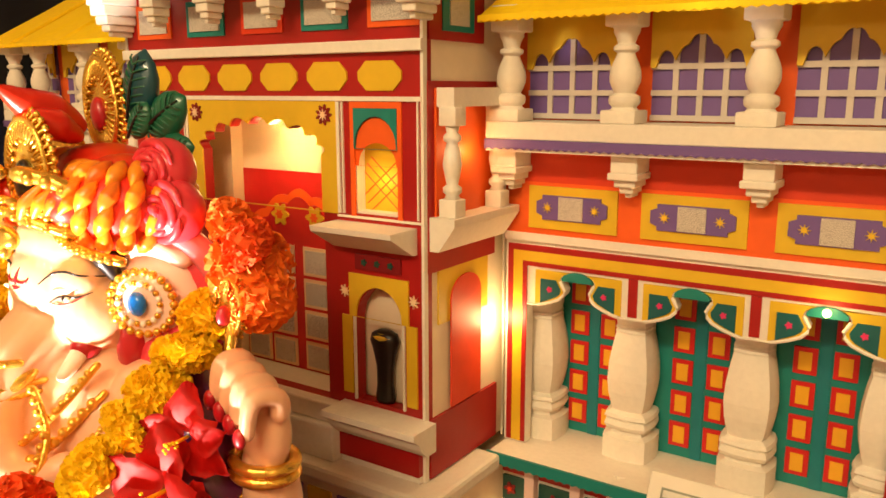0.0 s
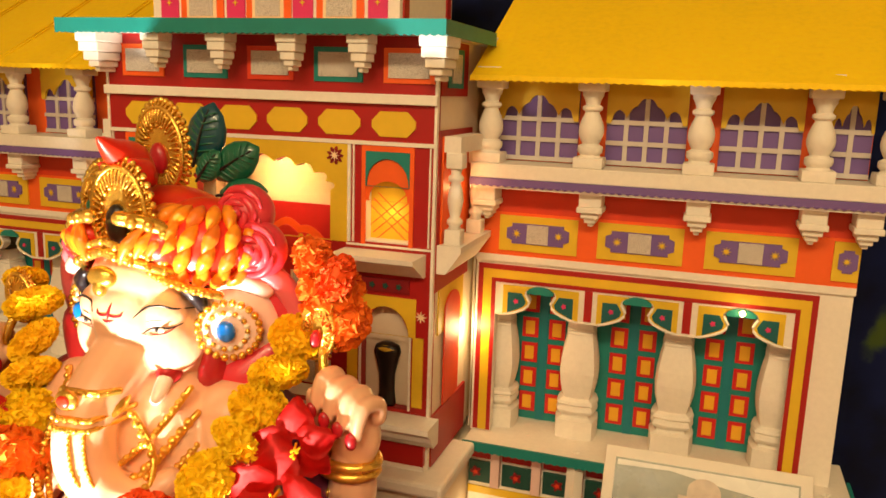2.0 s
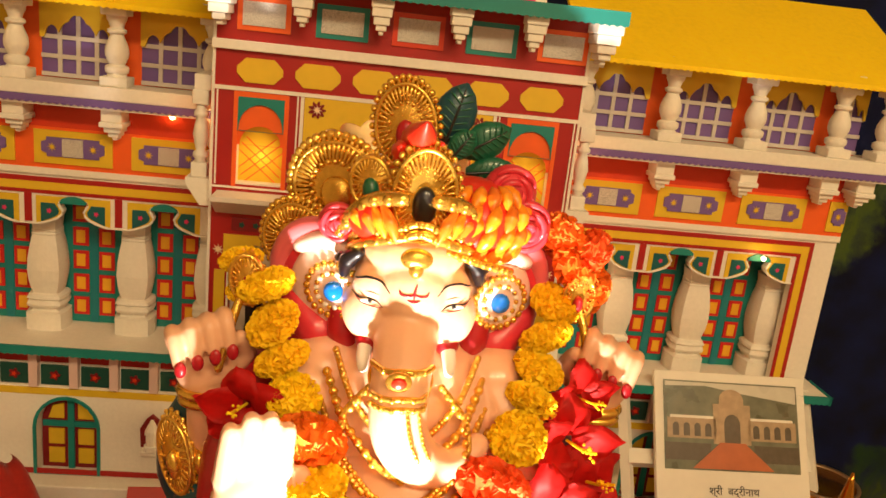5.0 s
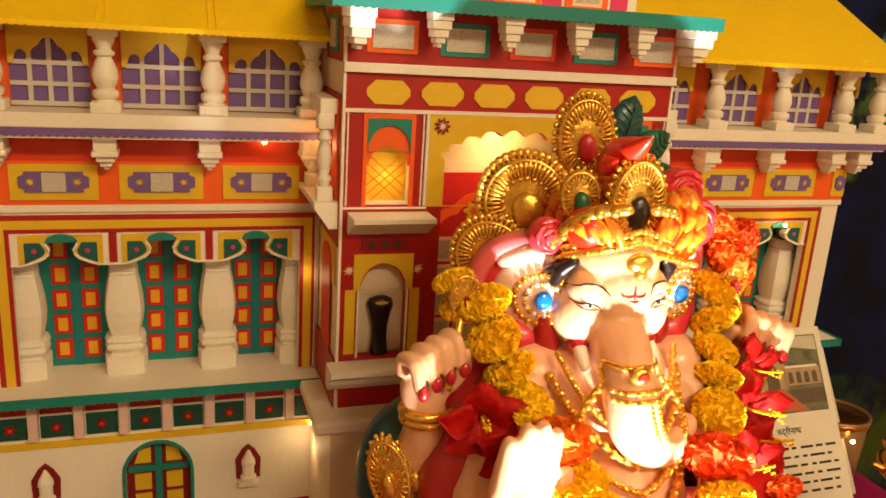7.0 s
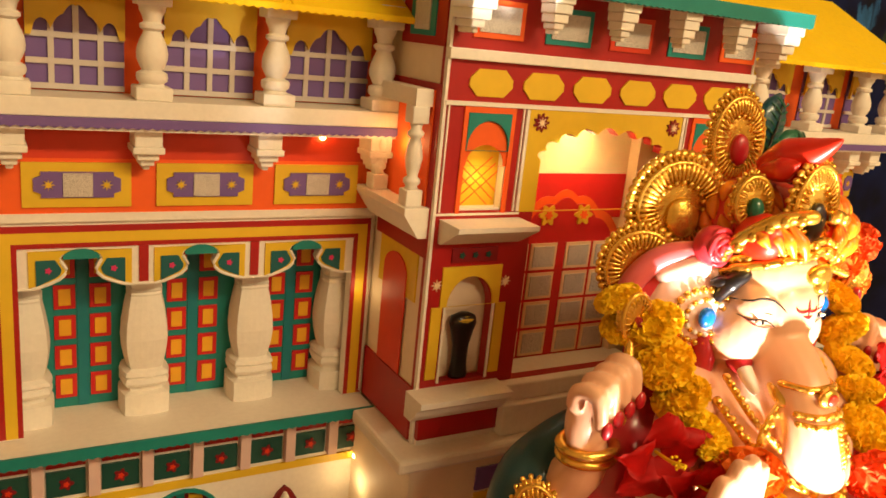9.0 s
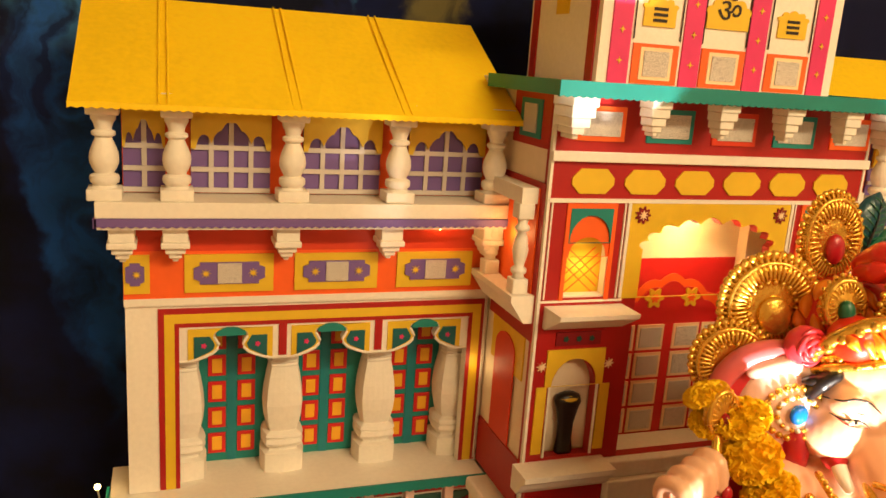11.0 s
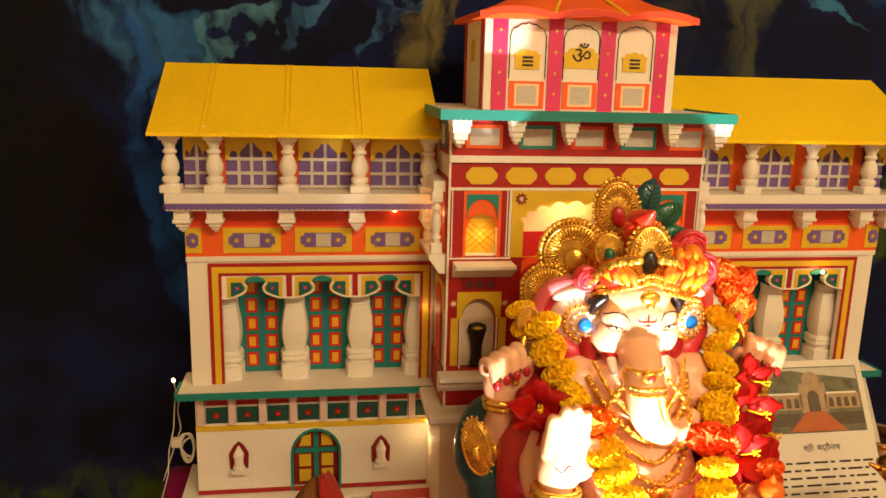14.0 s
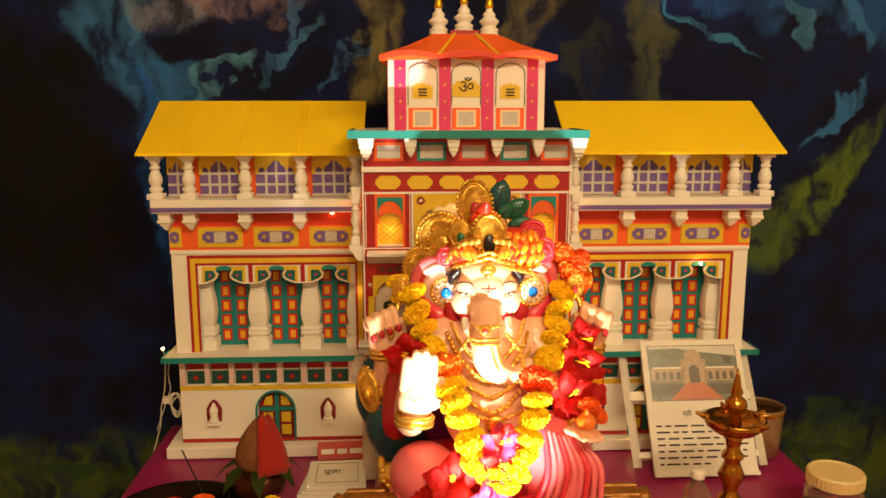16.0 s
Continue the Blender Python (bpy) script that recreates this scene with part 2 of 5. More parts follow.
def wing(s):
    """One side wing of the model; s = 1 the one towards -x, s = -1 its mirror image."""
    def X(x):
        return CX + s * (x - CX)

    def P(pts):
        return [(X(x), z) for x, z in pts]

    W = thing("temple_wing", "painted foam board temple wing with yellow roof and teal shutters", "model building", "temple wings")
    xl, xr = -0.602, -0.2075
    # base storey with an arched doorway
    dx = -0.404
    door = [(dx - 0.039, 0.0105)] + [(dx - 0.039 * math.cos(math.pi * i / 12), 0.078 + 0.042 * math.sin(math.pi * i / 12)) for i in range(13)] + [(dx + 0.039, 0.0105)]
    base = part("base_wall", plate(P([(xl + .002, 0.0105)] + door + [(xr, 0.0105), (xr, 0.197), (xl + .002, 0.197)]), 0, 0.03), WHITE, W)
    part("base_core", bx(X(xl + .003), X(xr), 0.03, 0.11, 0.0105, 0.196), WHITE, W)
    part("plinth", bx(X(-.628), X(-.2075), -.03, .115, TABLE, .010, bevel=.002), WHITE, W)
    d = part("arched_door", plate(P(arch(dx, .038, .0105, .078, .118)), .018, .024), DRED, W, "maroon arched door with yellow panes and teal bars")
    part("door_bar", bx(X(dx - .004), X(dx + .004), .0145, .018, .0105, .117), TEAL, d)
    part("door_bar", bx(X(dx - .036), X(dx + .036), .015, .018, .072, .08), TEAL, d)
    for i in (-1, 1):
        for z0, z1 in ((.018, .040), (.046, .068), (.084, .106)):
            top = .004 if z1 > .1 else 0
            part("pane", plate(P([(dx + i * .009, z0), (dx + i * .029, z0), (dx + i * (.029 - top * 1.5), z1 - top), (dx + i * .009, z1)]), .0155, .018), YEL, d)
    rim = arch(dx, .0425, .0105, .078, .1235)
    part("door_rim", plate(P(rim), -.0025, 0, [P(arch(dx, .0385, .0108, .078, .1195))]), TEAL, W)
    for nx in (-.532, -.294):
        n = part("lamp_niche", plate(P([(nx - .015, .058), (nx + .015, .058), (nx + .016, .085), (nx + .008, .099), (nx, .106), (nx - .008, .099), (nx - .016, .085)]), -.003, 0), DRED, W, "maroon niche with a small white shrine")
        part("shrine", lathe([(.010, 0), (.010, .006), (.0075, .007), (.0075, .022), (.009, .023), (.0085, .028), (.005, .035), (.0018, .042)], 12, cx=X(nx), cy=-.005, cz=.057, square=.5), WHITE, n, smooth=False)
        part("shelf", bx(X(nx - .013), X(nx + .013), -.013, 0, .050, .0565, bevel=.001), WHITE, n)
    part("yellow_strip", bx(X(xl + .002), X(xr), -.002, 0, .126, .135), YEL, W)
    part("red_strip", bx(X(xl + .002), X(xr), -.002, 0, .011, .018), RED, W)
    # frieze of green squares between little corbels
    for k in range(8):
        x0 = -.583 + .0497 * k
        x1 = min(x0 + .035, xr - .001)
        q = part("green_tile", bx(X(x0), X(x1), -.003, 0, .141, .168), GRN, W)
        if x1 - x0 > .02:
            part("flower", plate(P(flower(x0 + .0175, .1545, .0072)), -.0045, -.003), DRED, q)
            part("flower_heart", plate(P(flower(x0 + .0175, .1545, .0032)), -.0055, -.0045), ORGR, q)
        part("red_tile", bx(X(x0), X(x1), -.004, 0, .173, .184), RED, W)
        part("corbel", plate(P([(x0 - .0125, .140), (x0 - .002, .140), (x0 - .002, .197), (x0 - .0125, .197)]), -.010, 0), PINKW, W)
    # ledge
    part("ledge", bx(X(-.622), X(-.2085), -.034, .0655, .1975, .2065, bevel=.0015), WHITE, W)
    part("ledge_edge", plate(P(fringe(-.624, -.2085, .1955, .2075)), -.0375, -.0345), TEAL, W)
    part("ledge_edge", bx(X(-.6255), X(-.6225), -.0375, .02, .1955, .2075), TEAL, W)
    # upper wall with three shuttered bays
    bays = (-.4985, -.3915, -.284)
    foot = .3545
    side = [(.0405, foot), (.034, .3562), (.0265, .3588), (.0185, .3625), (.0138, .3672), (.0125, .372), (.0152, .3768), (.0172, .3805), (.0152, .3843), (.0095, .387)]
    cusp = [(-x, z) for x, z in side] + [(0, .3885)] + side[::-1]
    rims = [[(c + x, z) for x, z in cusp] for c in bays]
    gate = [(-.551, .207), (-.551, foot)] + [p for r in rims for p in r] + [(-.2315, foot), (-.2315, .207)]
    wall_top = .502
    part("upper_wall", plate(P([(xl, .207)] + gate + [(xr, .207), (xr, wall_top), (xl, wall_top)]), 0, .012), WHITE, W)
    part("core", bx(X(xl + .001), X(xr), .066, .12, .1965, .62), WHITE, W)
    part("end_wall", bx(X(xl), X(xl + .012), .0122, .0655, .207, .502), WHITE, W)
    # painted frame, three bars each
    for mt, i0, i1, y in ((RED, 0, .006, -.0016), (YEL, .006, .016, -.0018), (RED, .016, .0205, -.0016)):
        a, b, t = -.571, -.2105, .4125
        part("painted_frame", plate(P([(a + i0, .209), (a + i1, .209), (a + i1, t - i1), (b - i1, t - i1), (b - i1, .209), (b - i0, .209), (b - i0, t - i0), (a + i0, t - i0)]), y, 0), mt, W)
    for x0, x1 in ((-.4485, -.440), (-.3425, -.334)):
        part("divider", bx(X(x0), X(x1), -.0016, 0, foot + .002, .3916), RED, W)
    for c, rim, pc in zip(bays, rims, (-.493, -.3862, -.2793)):
        # yellow spandrel round the cusped head, teal corners, white lip
        out = [(c + (x - c) * 1.05, z + .0012) for x, z in rim]
        part("spandrel", plate(P([(c - .0435, foot + .0008), (c - .0435, .3892), (c + .0435, .3892), (c + .0435, foot + .0008)] + out[::-1]), -.0016, 0), YEL, W)
        for sg in (-1, 1):
            t = part("corner_tile", plate(P([(c + sg * x, z) for x, z in ((.0375, .3572), (.0375, .381), (.0215, .381), (.0192, .3768), (.0165, .372), (.0178, .3675), (.0215, .3645), (.0285, .3612))]), -.003, -.0016), TEALD, W)
            part("dot", plate(P(flower(c + sg * .0275, .3715, .0032)), -.004, -.003), PINK, t)
        for sg in (-1, 1):
            part("arch_lip", tube([(X(c + sg * x), -.0015, z) for x, z in side[:8]], .0017, 6), WHITE, W)
        part("arch_knob", plate(P([(c + x, z) for x, z in ((-.0150, .3815), (.0150, .3815), (.0155, .3840), (.0130, .3872), (.0085, .3893), (.0035, .3905), (-.0035, .3905), (-.0085, .3893), (-.0130, .3872), (-.0155, .3840))]), -.0032, -.0004), TEAL, W)
        sh = part("shutter", bx(X(pc - .0532), X(pc + .0532), .058, .0655, .2068, .40), TEAL, W, "teal double shutter with red-framed yellow panes")
        # bluer centre strip, shading of the shutter put into colour
        part("shutter_bar", bx(X(pc - .005), X(pc + .005), .0568, .058, .2069, .398), TEALSH, sh)
        for k in range(5):
            for sg in (-1, 1):
                px, pz = pc + sg * .0163, .2298 + .0318 * k
                f = part("pane_frame", bx(X(px - .0098), X(px + .0098), .0562, .058, pz - .0123, pz + .0123), RED2, sh)
                part("pane", bx(X(px - .0054), X(px + .0054), .0550, .0562, pz - .0083, pz + .0083), PANE, f)
    for x0, x1 in ((-.551, -.539), (-.458, -.432), (-.351, -.3245), (-.2435, -.2315)):
        part("board_lip", bx(X(x0), X(x1), -.0022, .0118, foot - .0012, foot + .0006, bevel=.0004), WHITE, W)
    # stout pillars standing behind the front board
    prof = [(.0248, 0), (.0248, .0225), (.0185, .0245), (.018, .0282), (.0222, .0302), (.0240, .034), (.0226, .0385), (.0208, .0392), (.0208, .0402), (.0240, .0420), (.0226, .0455), (.0172, .048), (.0188, .053), (.0215, .066), (.0228, .080), (.0218, .096), (.0192, .113), (.0166, .125), (.0172, .127), (.0160, .129), (.0172, .131), (.0160, .133), (.0176, .1475)]
    for cx in (-.5465, -.4375, -.328, -.2308):
        part("pillar", lathe(prof, 24, cx=X(cx), cy=.0405, cz=.2066, square=.5), WHITE, W, smooth=False)
    # orange band with cartouches
    part("orange_band", bx(X(xl - .001), X(xr), -.003, -.0002, .4245, .474), ORG, W)
    part("red_band", bx(X(xl - .001), X(xr), -.0035, -.0002, .474, .503), ORGR, W)
    part("white_line", bx(X(xl - .001), X(xr), -.004, -.0002, .4165, .4245), WHITE, W)
    for a, b in ((-.545, -.456), (-.434, -.344), (-.322, -.234), (-.6025, -.578)):
        y = part("yellow_panel", bx(X(a), X(b), -.0055, -.003, .4305, .4705), YEL, W)
        if b - a > .05:
            part("cartouche", plate(P(notched(a + .009, b - .009, .4395, .4625, .006)), -.0075, -.0055), PURP, y)
            m = (a + b) / 2
            part("silver_square", bx(X(m - .012), X(m + .012), -.0088, -.0075, .4405, .4615), SILV, y)
            for sg in (-1, 1):
                part("star", plate(P(star(m + sg * .0235, .451, .0052)), -.0085, -.0075), YEL, y)
        else:
            part("cartouche", plate(P(notched(a + .002, b - .005, .4395, .4625, .004)), -.0075, -.0055), PURP, y)
            part("star", plate(P(star((a + b) / 2, .451, .0045)), -.0085, -.0075), YEL, y)
    for bxx in (-.602, -.5535, -.4455, -.337, -.2225):
        bm = bmesh.new()
        for w, yy, z0, z1 in ((.0118, -.034, .4895, .5045), (.0135, -.0365, .4835, .4898), (.0095, -.031, .4772, .4838), (.0062, -.026, .4716, .4775), (.003, -.021, .4675, .4719)):
            box(bm, X(bxx - w), X(bxx + w), yy, -.003, z0, z1, bevel=.0014)
        part("bracket", bm, WHITE, W)
    # balcony
    part("balcony_slab", bx(X(-.624), X(-.2085), -.045, .03, .5155, .531, bevel=.001), WHITE, W)
    part("slab_soffit", bx(X(-.6225), X(-.2085), -.0435, -.0005, .5045, .5075), WHITE, W)
    part("purple_fringe", plate(P(fringe(-.6245, -.2085, .5065, .5155)), -.0465, -.0435), PURP, W)
    part("purple_fringe", bx(X(-.6255), X(-.6225), -.0465, .03, .5065, .5152), PURP, W)
    part("balcony_wall", bx(X(xl), X(xr), .010, .022, .531, .632), ORG, W)
    for a, b, nv in ((-.538, -.460, 3), (-.427, -.344, 3), (-.314, -.226, 3), (-.601, -.562, 1)):
        w = part("balcony_window", bx(X(a), X(b), .0075, .010, .533, .626), PURP, W, "purple lattice window under a yellow scalloped valance")
        for i in range(nv):
            mx = a + (b - a) * (i + 1) / (nv + 1)
            part("mullion", bx(X(mx - .0024), X(mx + .0024), .005, .0075, .537, .622), GREY, w)
        for z in (.535, .556, .578):
            part("mullion", bx(X(a), X(b), .0046, .0074, z - .0024, z + .0024), GREY, w)
        n = 56
        c, h = (a + b) / 2, (b - a) / 2
        low = []
        for i in range(n + 1):
            u = -1 + 2 * i / n
            q = abs(u)
            if q > .86:
                z = .577
            elif q > .5:
                z = .579 + .012 * math.sqrt(max(0, 1 - ((q - .68) / .18) ** 2))
            else:
                z = .583 + .020 * (1 - (q / .5) ** 1.4) + .0025 * abs(math.sin(4 * math.pi * q))
            low.append((c + u * h, z))
        part("valance", plate(P(low + [(c + h, .628), (c - h, .628)]), .001, .0046), YEL, w)
    bal = [(.0125, .0105), (.0100, .0135), (.0128, .0162), (.0133, .0195), (.0128, .0225), (.0085, .0248), (.0105, .0285), (.0128, .034), (.0132, .0385), (.0126, .044), (.0105, .050), (.0080, .0555), (.0072, .0575), (.0105, .060), (.0105, .063), (.0072, .065), (.0085, .070), (.0110, .0745), (.0110, .077), (.0125, .079)]
    bm = lathe(bal, 22)
    box(bm, -.0153, .0153, -.0153, .0153, 0, .0112, bevel=.0015)
    box(bm, -.0142, .0142, -.0142, .0142, .0785, .101, bevel=.0015)
    first = part("baluster", bm, WHITE, W, smooth=True)
    first.data.set_sharp_from_angle(angle=.7)
    first.location = (X(-.6155), -.026, .531)
    for cx in (-.5515, -.442, -.3325, -.2245):
        again(first, "baluster", X(cx), -.026, .531)
    # lean-to roof
    y0, z0, y1, z1 = -.058, .622, .125, .722
    bm = bmesh.new()
    n = 18
    xa, xb = -.642, -.2085
    for i in range(n + 1):
        x = xa + (xb - xa) * i / n
        sag = .0012 * math.sin(i * 1.7)
        for y, z in ((y0, z0 + sag), ((y0 + y1) / 2, (z0 + z1) / 2 - .001), (y1, z1)):
            bm.verts.new((X(x), y, z))
            bm.verts.new((X(x), y + .002, z - .0045))
    bm.verts.ensure_lookup_table()
    v = bm.verts
    for i in range(n):
        o, p = 6 * i, 6 * i + 6
        for k in (0, 2):
            bm.faces.new((v[o + k], v[p + k], v[p + k + 2], v[o + k + 2]))
            bm.faces.new((v[o + k + 1], v[o + k + 3], v[p + k + 3], v[p + k + 1]))
        bm.faces.new((v[o], v[o + 1], v[p + 1], v[p]))
        bm.faces.new((v[o + 4], v[p + 4], v[p + 5], v[o + 5]))
    for o in (0, 6 * n):
        for k in (0, 2):
            bm.faces.new((v[o + k], v[o + k + 2], v[o + k + 3], v[o + k + 1]))
    roof = part("roof", bm, ROOFY, W, "bright yellow felt lean-to roof with pinked eave")
    part("eave_fringe", plate(P(fringe(xa, xb, .6165, .6225)), -.0595, -.0575), ROOFY, roof)
    for x in (-.563, -.442, -.333) if s > 0 else ():
        for dd in (-.004, .004):
            part("seam", tube([(X(x + dd), y0 + .001, z0 + .0008), (X(x + dd), y1 - .002, z1 + .0008)], .0011, 6), ROOFY, roof)
    # back of the loft under the roof
    g = part("gable_wall", plate([(0.0225, .632), (.12, .632), (.12, .716)], X(xl + .004), X(xl)), WHITE, W)
    g.data.transform(Matrix(((0, 1, 0, 0), (1, 0, 0, 0), (0, 0, 1, 0), (0, 0, 0, 1))))
    return W


wing(1)
wing(-1)

# ---- temple tower ----
TC = -0.011


def swap(ob):
    """Turns a board drawn in x and z into one standing in y and z."""
    ob.data.transform(Matrix(((0, 1, 0, 0), (1, 0, 0, 0), (0, 0, 1, 0), (0, 0, 0, 1))))
    ob.data.flip_normals()
    return ob


def little_baluster(h):
    k = h / .1
    bm = lathe([(.0075, .016), (.0055, .020), (.0082, .023), (.0082, .027), (.005, .030), (.0068, .038), (.0085, .048), (.007, .060), (.0048, .068), (.0078, .070), (.0078, .074), (.005, .077), (.0065, .084)], 14)
    box(bm, -.0085, .0085, -.0085, .0085, 0, .0165, bevel=.001)
    box(bm, -.0085, .0085, -.0085, .0085, .083, .1, bevel=.001)
    bmesh.ops.scale(bm, vec=(1, 1, k), verts=bm.verts)
    return bm


def stepped_bracket(bm, cx, half, y_out, y_in, zt, h):
    for i, (w, d, a, b) in enumerate(((1, 1, 0, .26), (.9, .93, .26, .5), (.72, .84, .5, .72), (.48, .74, .72, .88), (.22, .62, .88, 1.0))):
        box(bm, cx - half * w, cx + half * w, y_in + (y_out - y_in) * d, y_in, zt - h * b, zt - h * a, bevel=half * .1)
    return bm


def tower():
    T = thing("temple_tower", "tall red foam board temple tower with niches and arched doorway", "model building")
    xl, xr, yf = -.206, .184, -.125

    def both(x):
        return (x, 2 * TC - x)

    # stepped foot
    part("foot", bx(-.214, .192, -.142, .11, TABLE, .192), CREAM, T)
    part("foot_lip", bx(-.234, .212, -.156, -.035, .192, .2075, bevel=.004), WHITE, T)
    for x0, m, z0, z1 in ((-.135, PURP, .150, .176), (-.135, YEL, .118, .146)):
        for k in range(7):
            part("foot_patch", bx(x0 + .038 * k, x0 + .038 * k + .03, -.1445, -.142, z0, z1), m if k % 2 == 0 else YEL, T)
    # front board
    niche_c = -.156
    low = [arch(c, .027, .272, .345, .383) for c in both(niche_c)]
    up = [arch(c, .0265, .4495, .508, .536) for c in both(niche_c)]
    mid = cusped(TC, .082, .2645, .500, .528, 9, .007)
    part("front_board", plate(rect(xl, xr, .2078, .657), yf, yf + .012, low + up + [mid]), RED, T)
    part("core", bx(xl + .002, xr - .002, -.064, .115, .2078, .656), PEACH, T)
    for x0, x1 in ((xl + .0125, -.096), (.074, xr - .0125)):
        part("bay_core", bx(x0, x1, -.085, -.0642, .2078, .655), PEACH, T)
    for x0, x1 in ((xl, xl + .012), (xr - .012, xr)):
        part("side_board", bx(x0, x1, yf + .0122, .02, .2078, .657), CREAM, T)
    for x in (xl, xr):
        part("corner_strip", bx(x - .0015, x + .0015, yf - .0015, yf + .004, .2078, .656), WHITE, T)
    # skirt, shelves, niches
    for s, c in zip((1, -1), both(niche_c)):
        def X(x):
            return TC + s * (x - TC)
        a, b = X(-.2045), X(-.111)
        part("red_skirt", bx(a, b, yf - .008, yf, .2145, .241), RED, T)
        part("skirt_base", bx(a, b, yf - .006, yf, .2078, .2145), WHITE, T)
        sh = plate([(-.014, .241), (0, .241), (0, .268), (-.034, .268), (-.034, .262), (-.026, .2565), (-.022, .249)], X(-.218), X(-.112))
        o = swap(part("shelf", sh, WHITE, T))
        o.data.transform(Matrix.Translation((0, yf, 0)))
        sh = plate([(-.006, .4185), (0, .4185), (0, .442), (-.038, .442), (-.037, .437)], X(-.199), X(-.109))
        o = swap(part("shelf", sh, WHITE, T))
        o.data.transform(Matrix.Translation((0, yf, 0)))
        n = part("niche_back", bx(c - .03, c + .03, -.109, -.1062, .271, .39), CREAM, T)
        f = part("niche_front", plate(rect(c - .034, c + .034, .353, .394), yf - .0018, yf, [arch(c, .0265, .3531, .354, .3835)]), YEL, T)
        for sg in (-1, 1):
            part("yellow_jamb", bx(c + sg * .0315, c + sg * .043, yf - .0018, yf, .277, .353), YEL, T)
            part("white_edge", bx(c + sg * .0272, c + sg * .0295, yf - .002, yf, .272, .353), WHITE, T)
            part("star", plate(star(c + sg * .0395, .376, .006), yf - .0022, yf), PEACH, T)
        part("red_plaque", bx(c - .026, c + .026, yf - .002, yf, .3985, .413), DRED, T)
        for k in (-1, 0, 1):
            part("dot", plate(flower(c + k * .015, .4057, .0035), yf - .0032, yf - .002), GRN, T)
        # upper niche: orange border, teal spandrel, lattice
        part("niche_border", plate(rect(c - .0285, c + .0285, .447, .549), yf - .0018, yf, [rect(c - .024, c + .024, .4472, .5435)]), ORG, T)
        part("niche_spandrel", plate(rect(c - .0238, c + .0238, .508, .5433), yf - .0024, yf, [arch(c, .0232, .5082, .51, .5365)]), TEAL, T)
        part("niche_liner", plate(arch(c, .0264, .4497, .508, .5358), yf + .0015, -.1122, [arch(c, .0238, .4520, .508, .5330)]), WHITE, T)
        part("niche_band", plate(arch(c, .0262, .493, .507, .5355), yf + .0004, yf + .0014, [arch(c, .0212, .4932, .4945, .5135)]), ORG, T)
        nb = part("lattice_panel", bx(c - .03, c + .03, -.1120, -.1095, .4485, .545), YEL, T, "yellow lattice panel glowing in the niche")
        for k in range(-5, 6):
            for d in (-1, 1):
                x0 = c + k * .012
                p, q = (x0 - d * .028, .452), (x0 + d * .028, .5)
                if min(p[0], q[0]) > c - .05 and max(p[0], q[0]) < c + .05:
                    lo, hi = [], []
                    pts = []
                    for i in range(9):
                        u = i / 8
                        xx, zz = p[0] + (q[0] - p[0]) * u, p[1] + (q[1] - p[1]) * u
                        if abs(xx - c) < .0265:
                            pts.append((xx, -.1122, zz))
                    if len(pts) > 2:
                        part("lattice_bar", tube([pts[0], pts[-1]], .0006, 5), ORG, nb)
        for x in (X(-.2015), X(-.1185)):
            part("white_line", bx(x - .0008, x + .0008, yf - .002, yf, .449, .549), WHITE, T)
        part("white_line", bx(X(-.2055), X(-.111), yf - .0022, yf, .4455, .4475), WHITE, T)
        # centre field edge
        part("white_line", bx(X(-.1155), X(-.112), yf - .0024, yf, .449, .549), WHITE, T)
    part("white_line", bx(xl, xr, yf - .0028, yf, .5495, .5535), WHITE, T)
    # yellow field round the cusped arch
    fld = part("arch_field", plate(rect(-.1115, .0895, .448, .5492), yf - .0018, yf, [[(x, z + .0006) for x, z in cusped(TC, .0815, .4482, .500, .528, 9, .007)]]), YEL, T, "yellow field round a scalloped arch")
    for c in both(-.098):
        r = part("roundel", plate(flower(c, .537, .0095, 9), yf - .0035, yf - .0018), DRED, fld)
        part("star", plate(star(c, .537, .0055), yf - .0046, yf - .0035), PEACH, fld)
    part("arch_back", bx(-.0955, .0735, -.0695, -.0645, .2442, .560), PEACH, T)
    part("red_canopy", plate(rect(TC - .083, TC + .083, .425, .476), -.0715, -.0696), RED2, T)
    # recessed double door with silver panes under a scalloped crest
    top = []
    for i in range(61):
        u = -1 + i / 30
        top.append((TC + u * .082, .409 + .044 * (1 - abs(u) ** 1.7) + .0055 * abs(math.sin(2.5 * math.pi * (u + 1)))))
    part("door_crest_trim", plate([(TC + .082, .398)] + top[::-1] + [(TC - .082, .398)], -.0735, -.0716), ORG, T)
    yd = -.0755
    dr = part("double_door", plate([(TC + .083, .2445), (TC + .083, .402)] + [(TC + (x - TC) * .9, z - .0085) for x, z in top[::-1]] + [(TC - .083, .402), (TC - .083, .2445)], yd, -.0736), RED2, T, "red double door with silver panes and yellow flowers")
    for k in (-1, 1):
        part("flower", plate(flower(TC + k * .0245, .4305, .0128, 6), yd - .002, yd), YEL, dr)
        part("flower_ring", plate(flower(TC + k * .0245, .4305, .0055, 6), yd - .003, yd - .002), ORG, dr)
        for row in range(4):
            for d0, d1 in ((.0065, .0415), (.0455, .0805)):
                z0 = .2655 + .0342 * row
                x0, x1 = sorted((TC + k * d0, TC + k * d1))
                pn = part("pane", bx(x0, x1, yd - .0014, yd, z0, z0 + .0305), PEACH, dr)
                part("filigree", bx(x0 + .0035, x1 - .0035, yd - .0026, yd - .0014, z0 + .0035, z0 + .027), SILV, pn)
    part("threshold", bx(-.11, .088, yf - .012, -.0765, .2442, .2642, bevel=.002), WHITE, T)
    part("threshold_step", bx(-.1105, .0885, yf - .018, yf, .2078, .244, bevel=.002), WHITE, T)
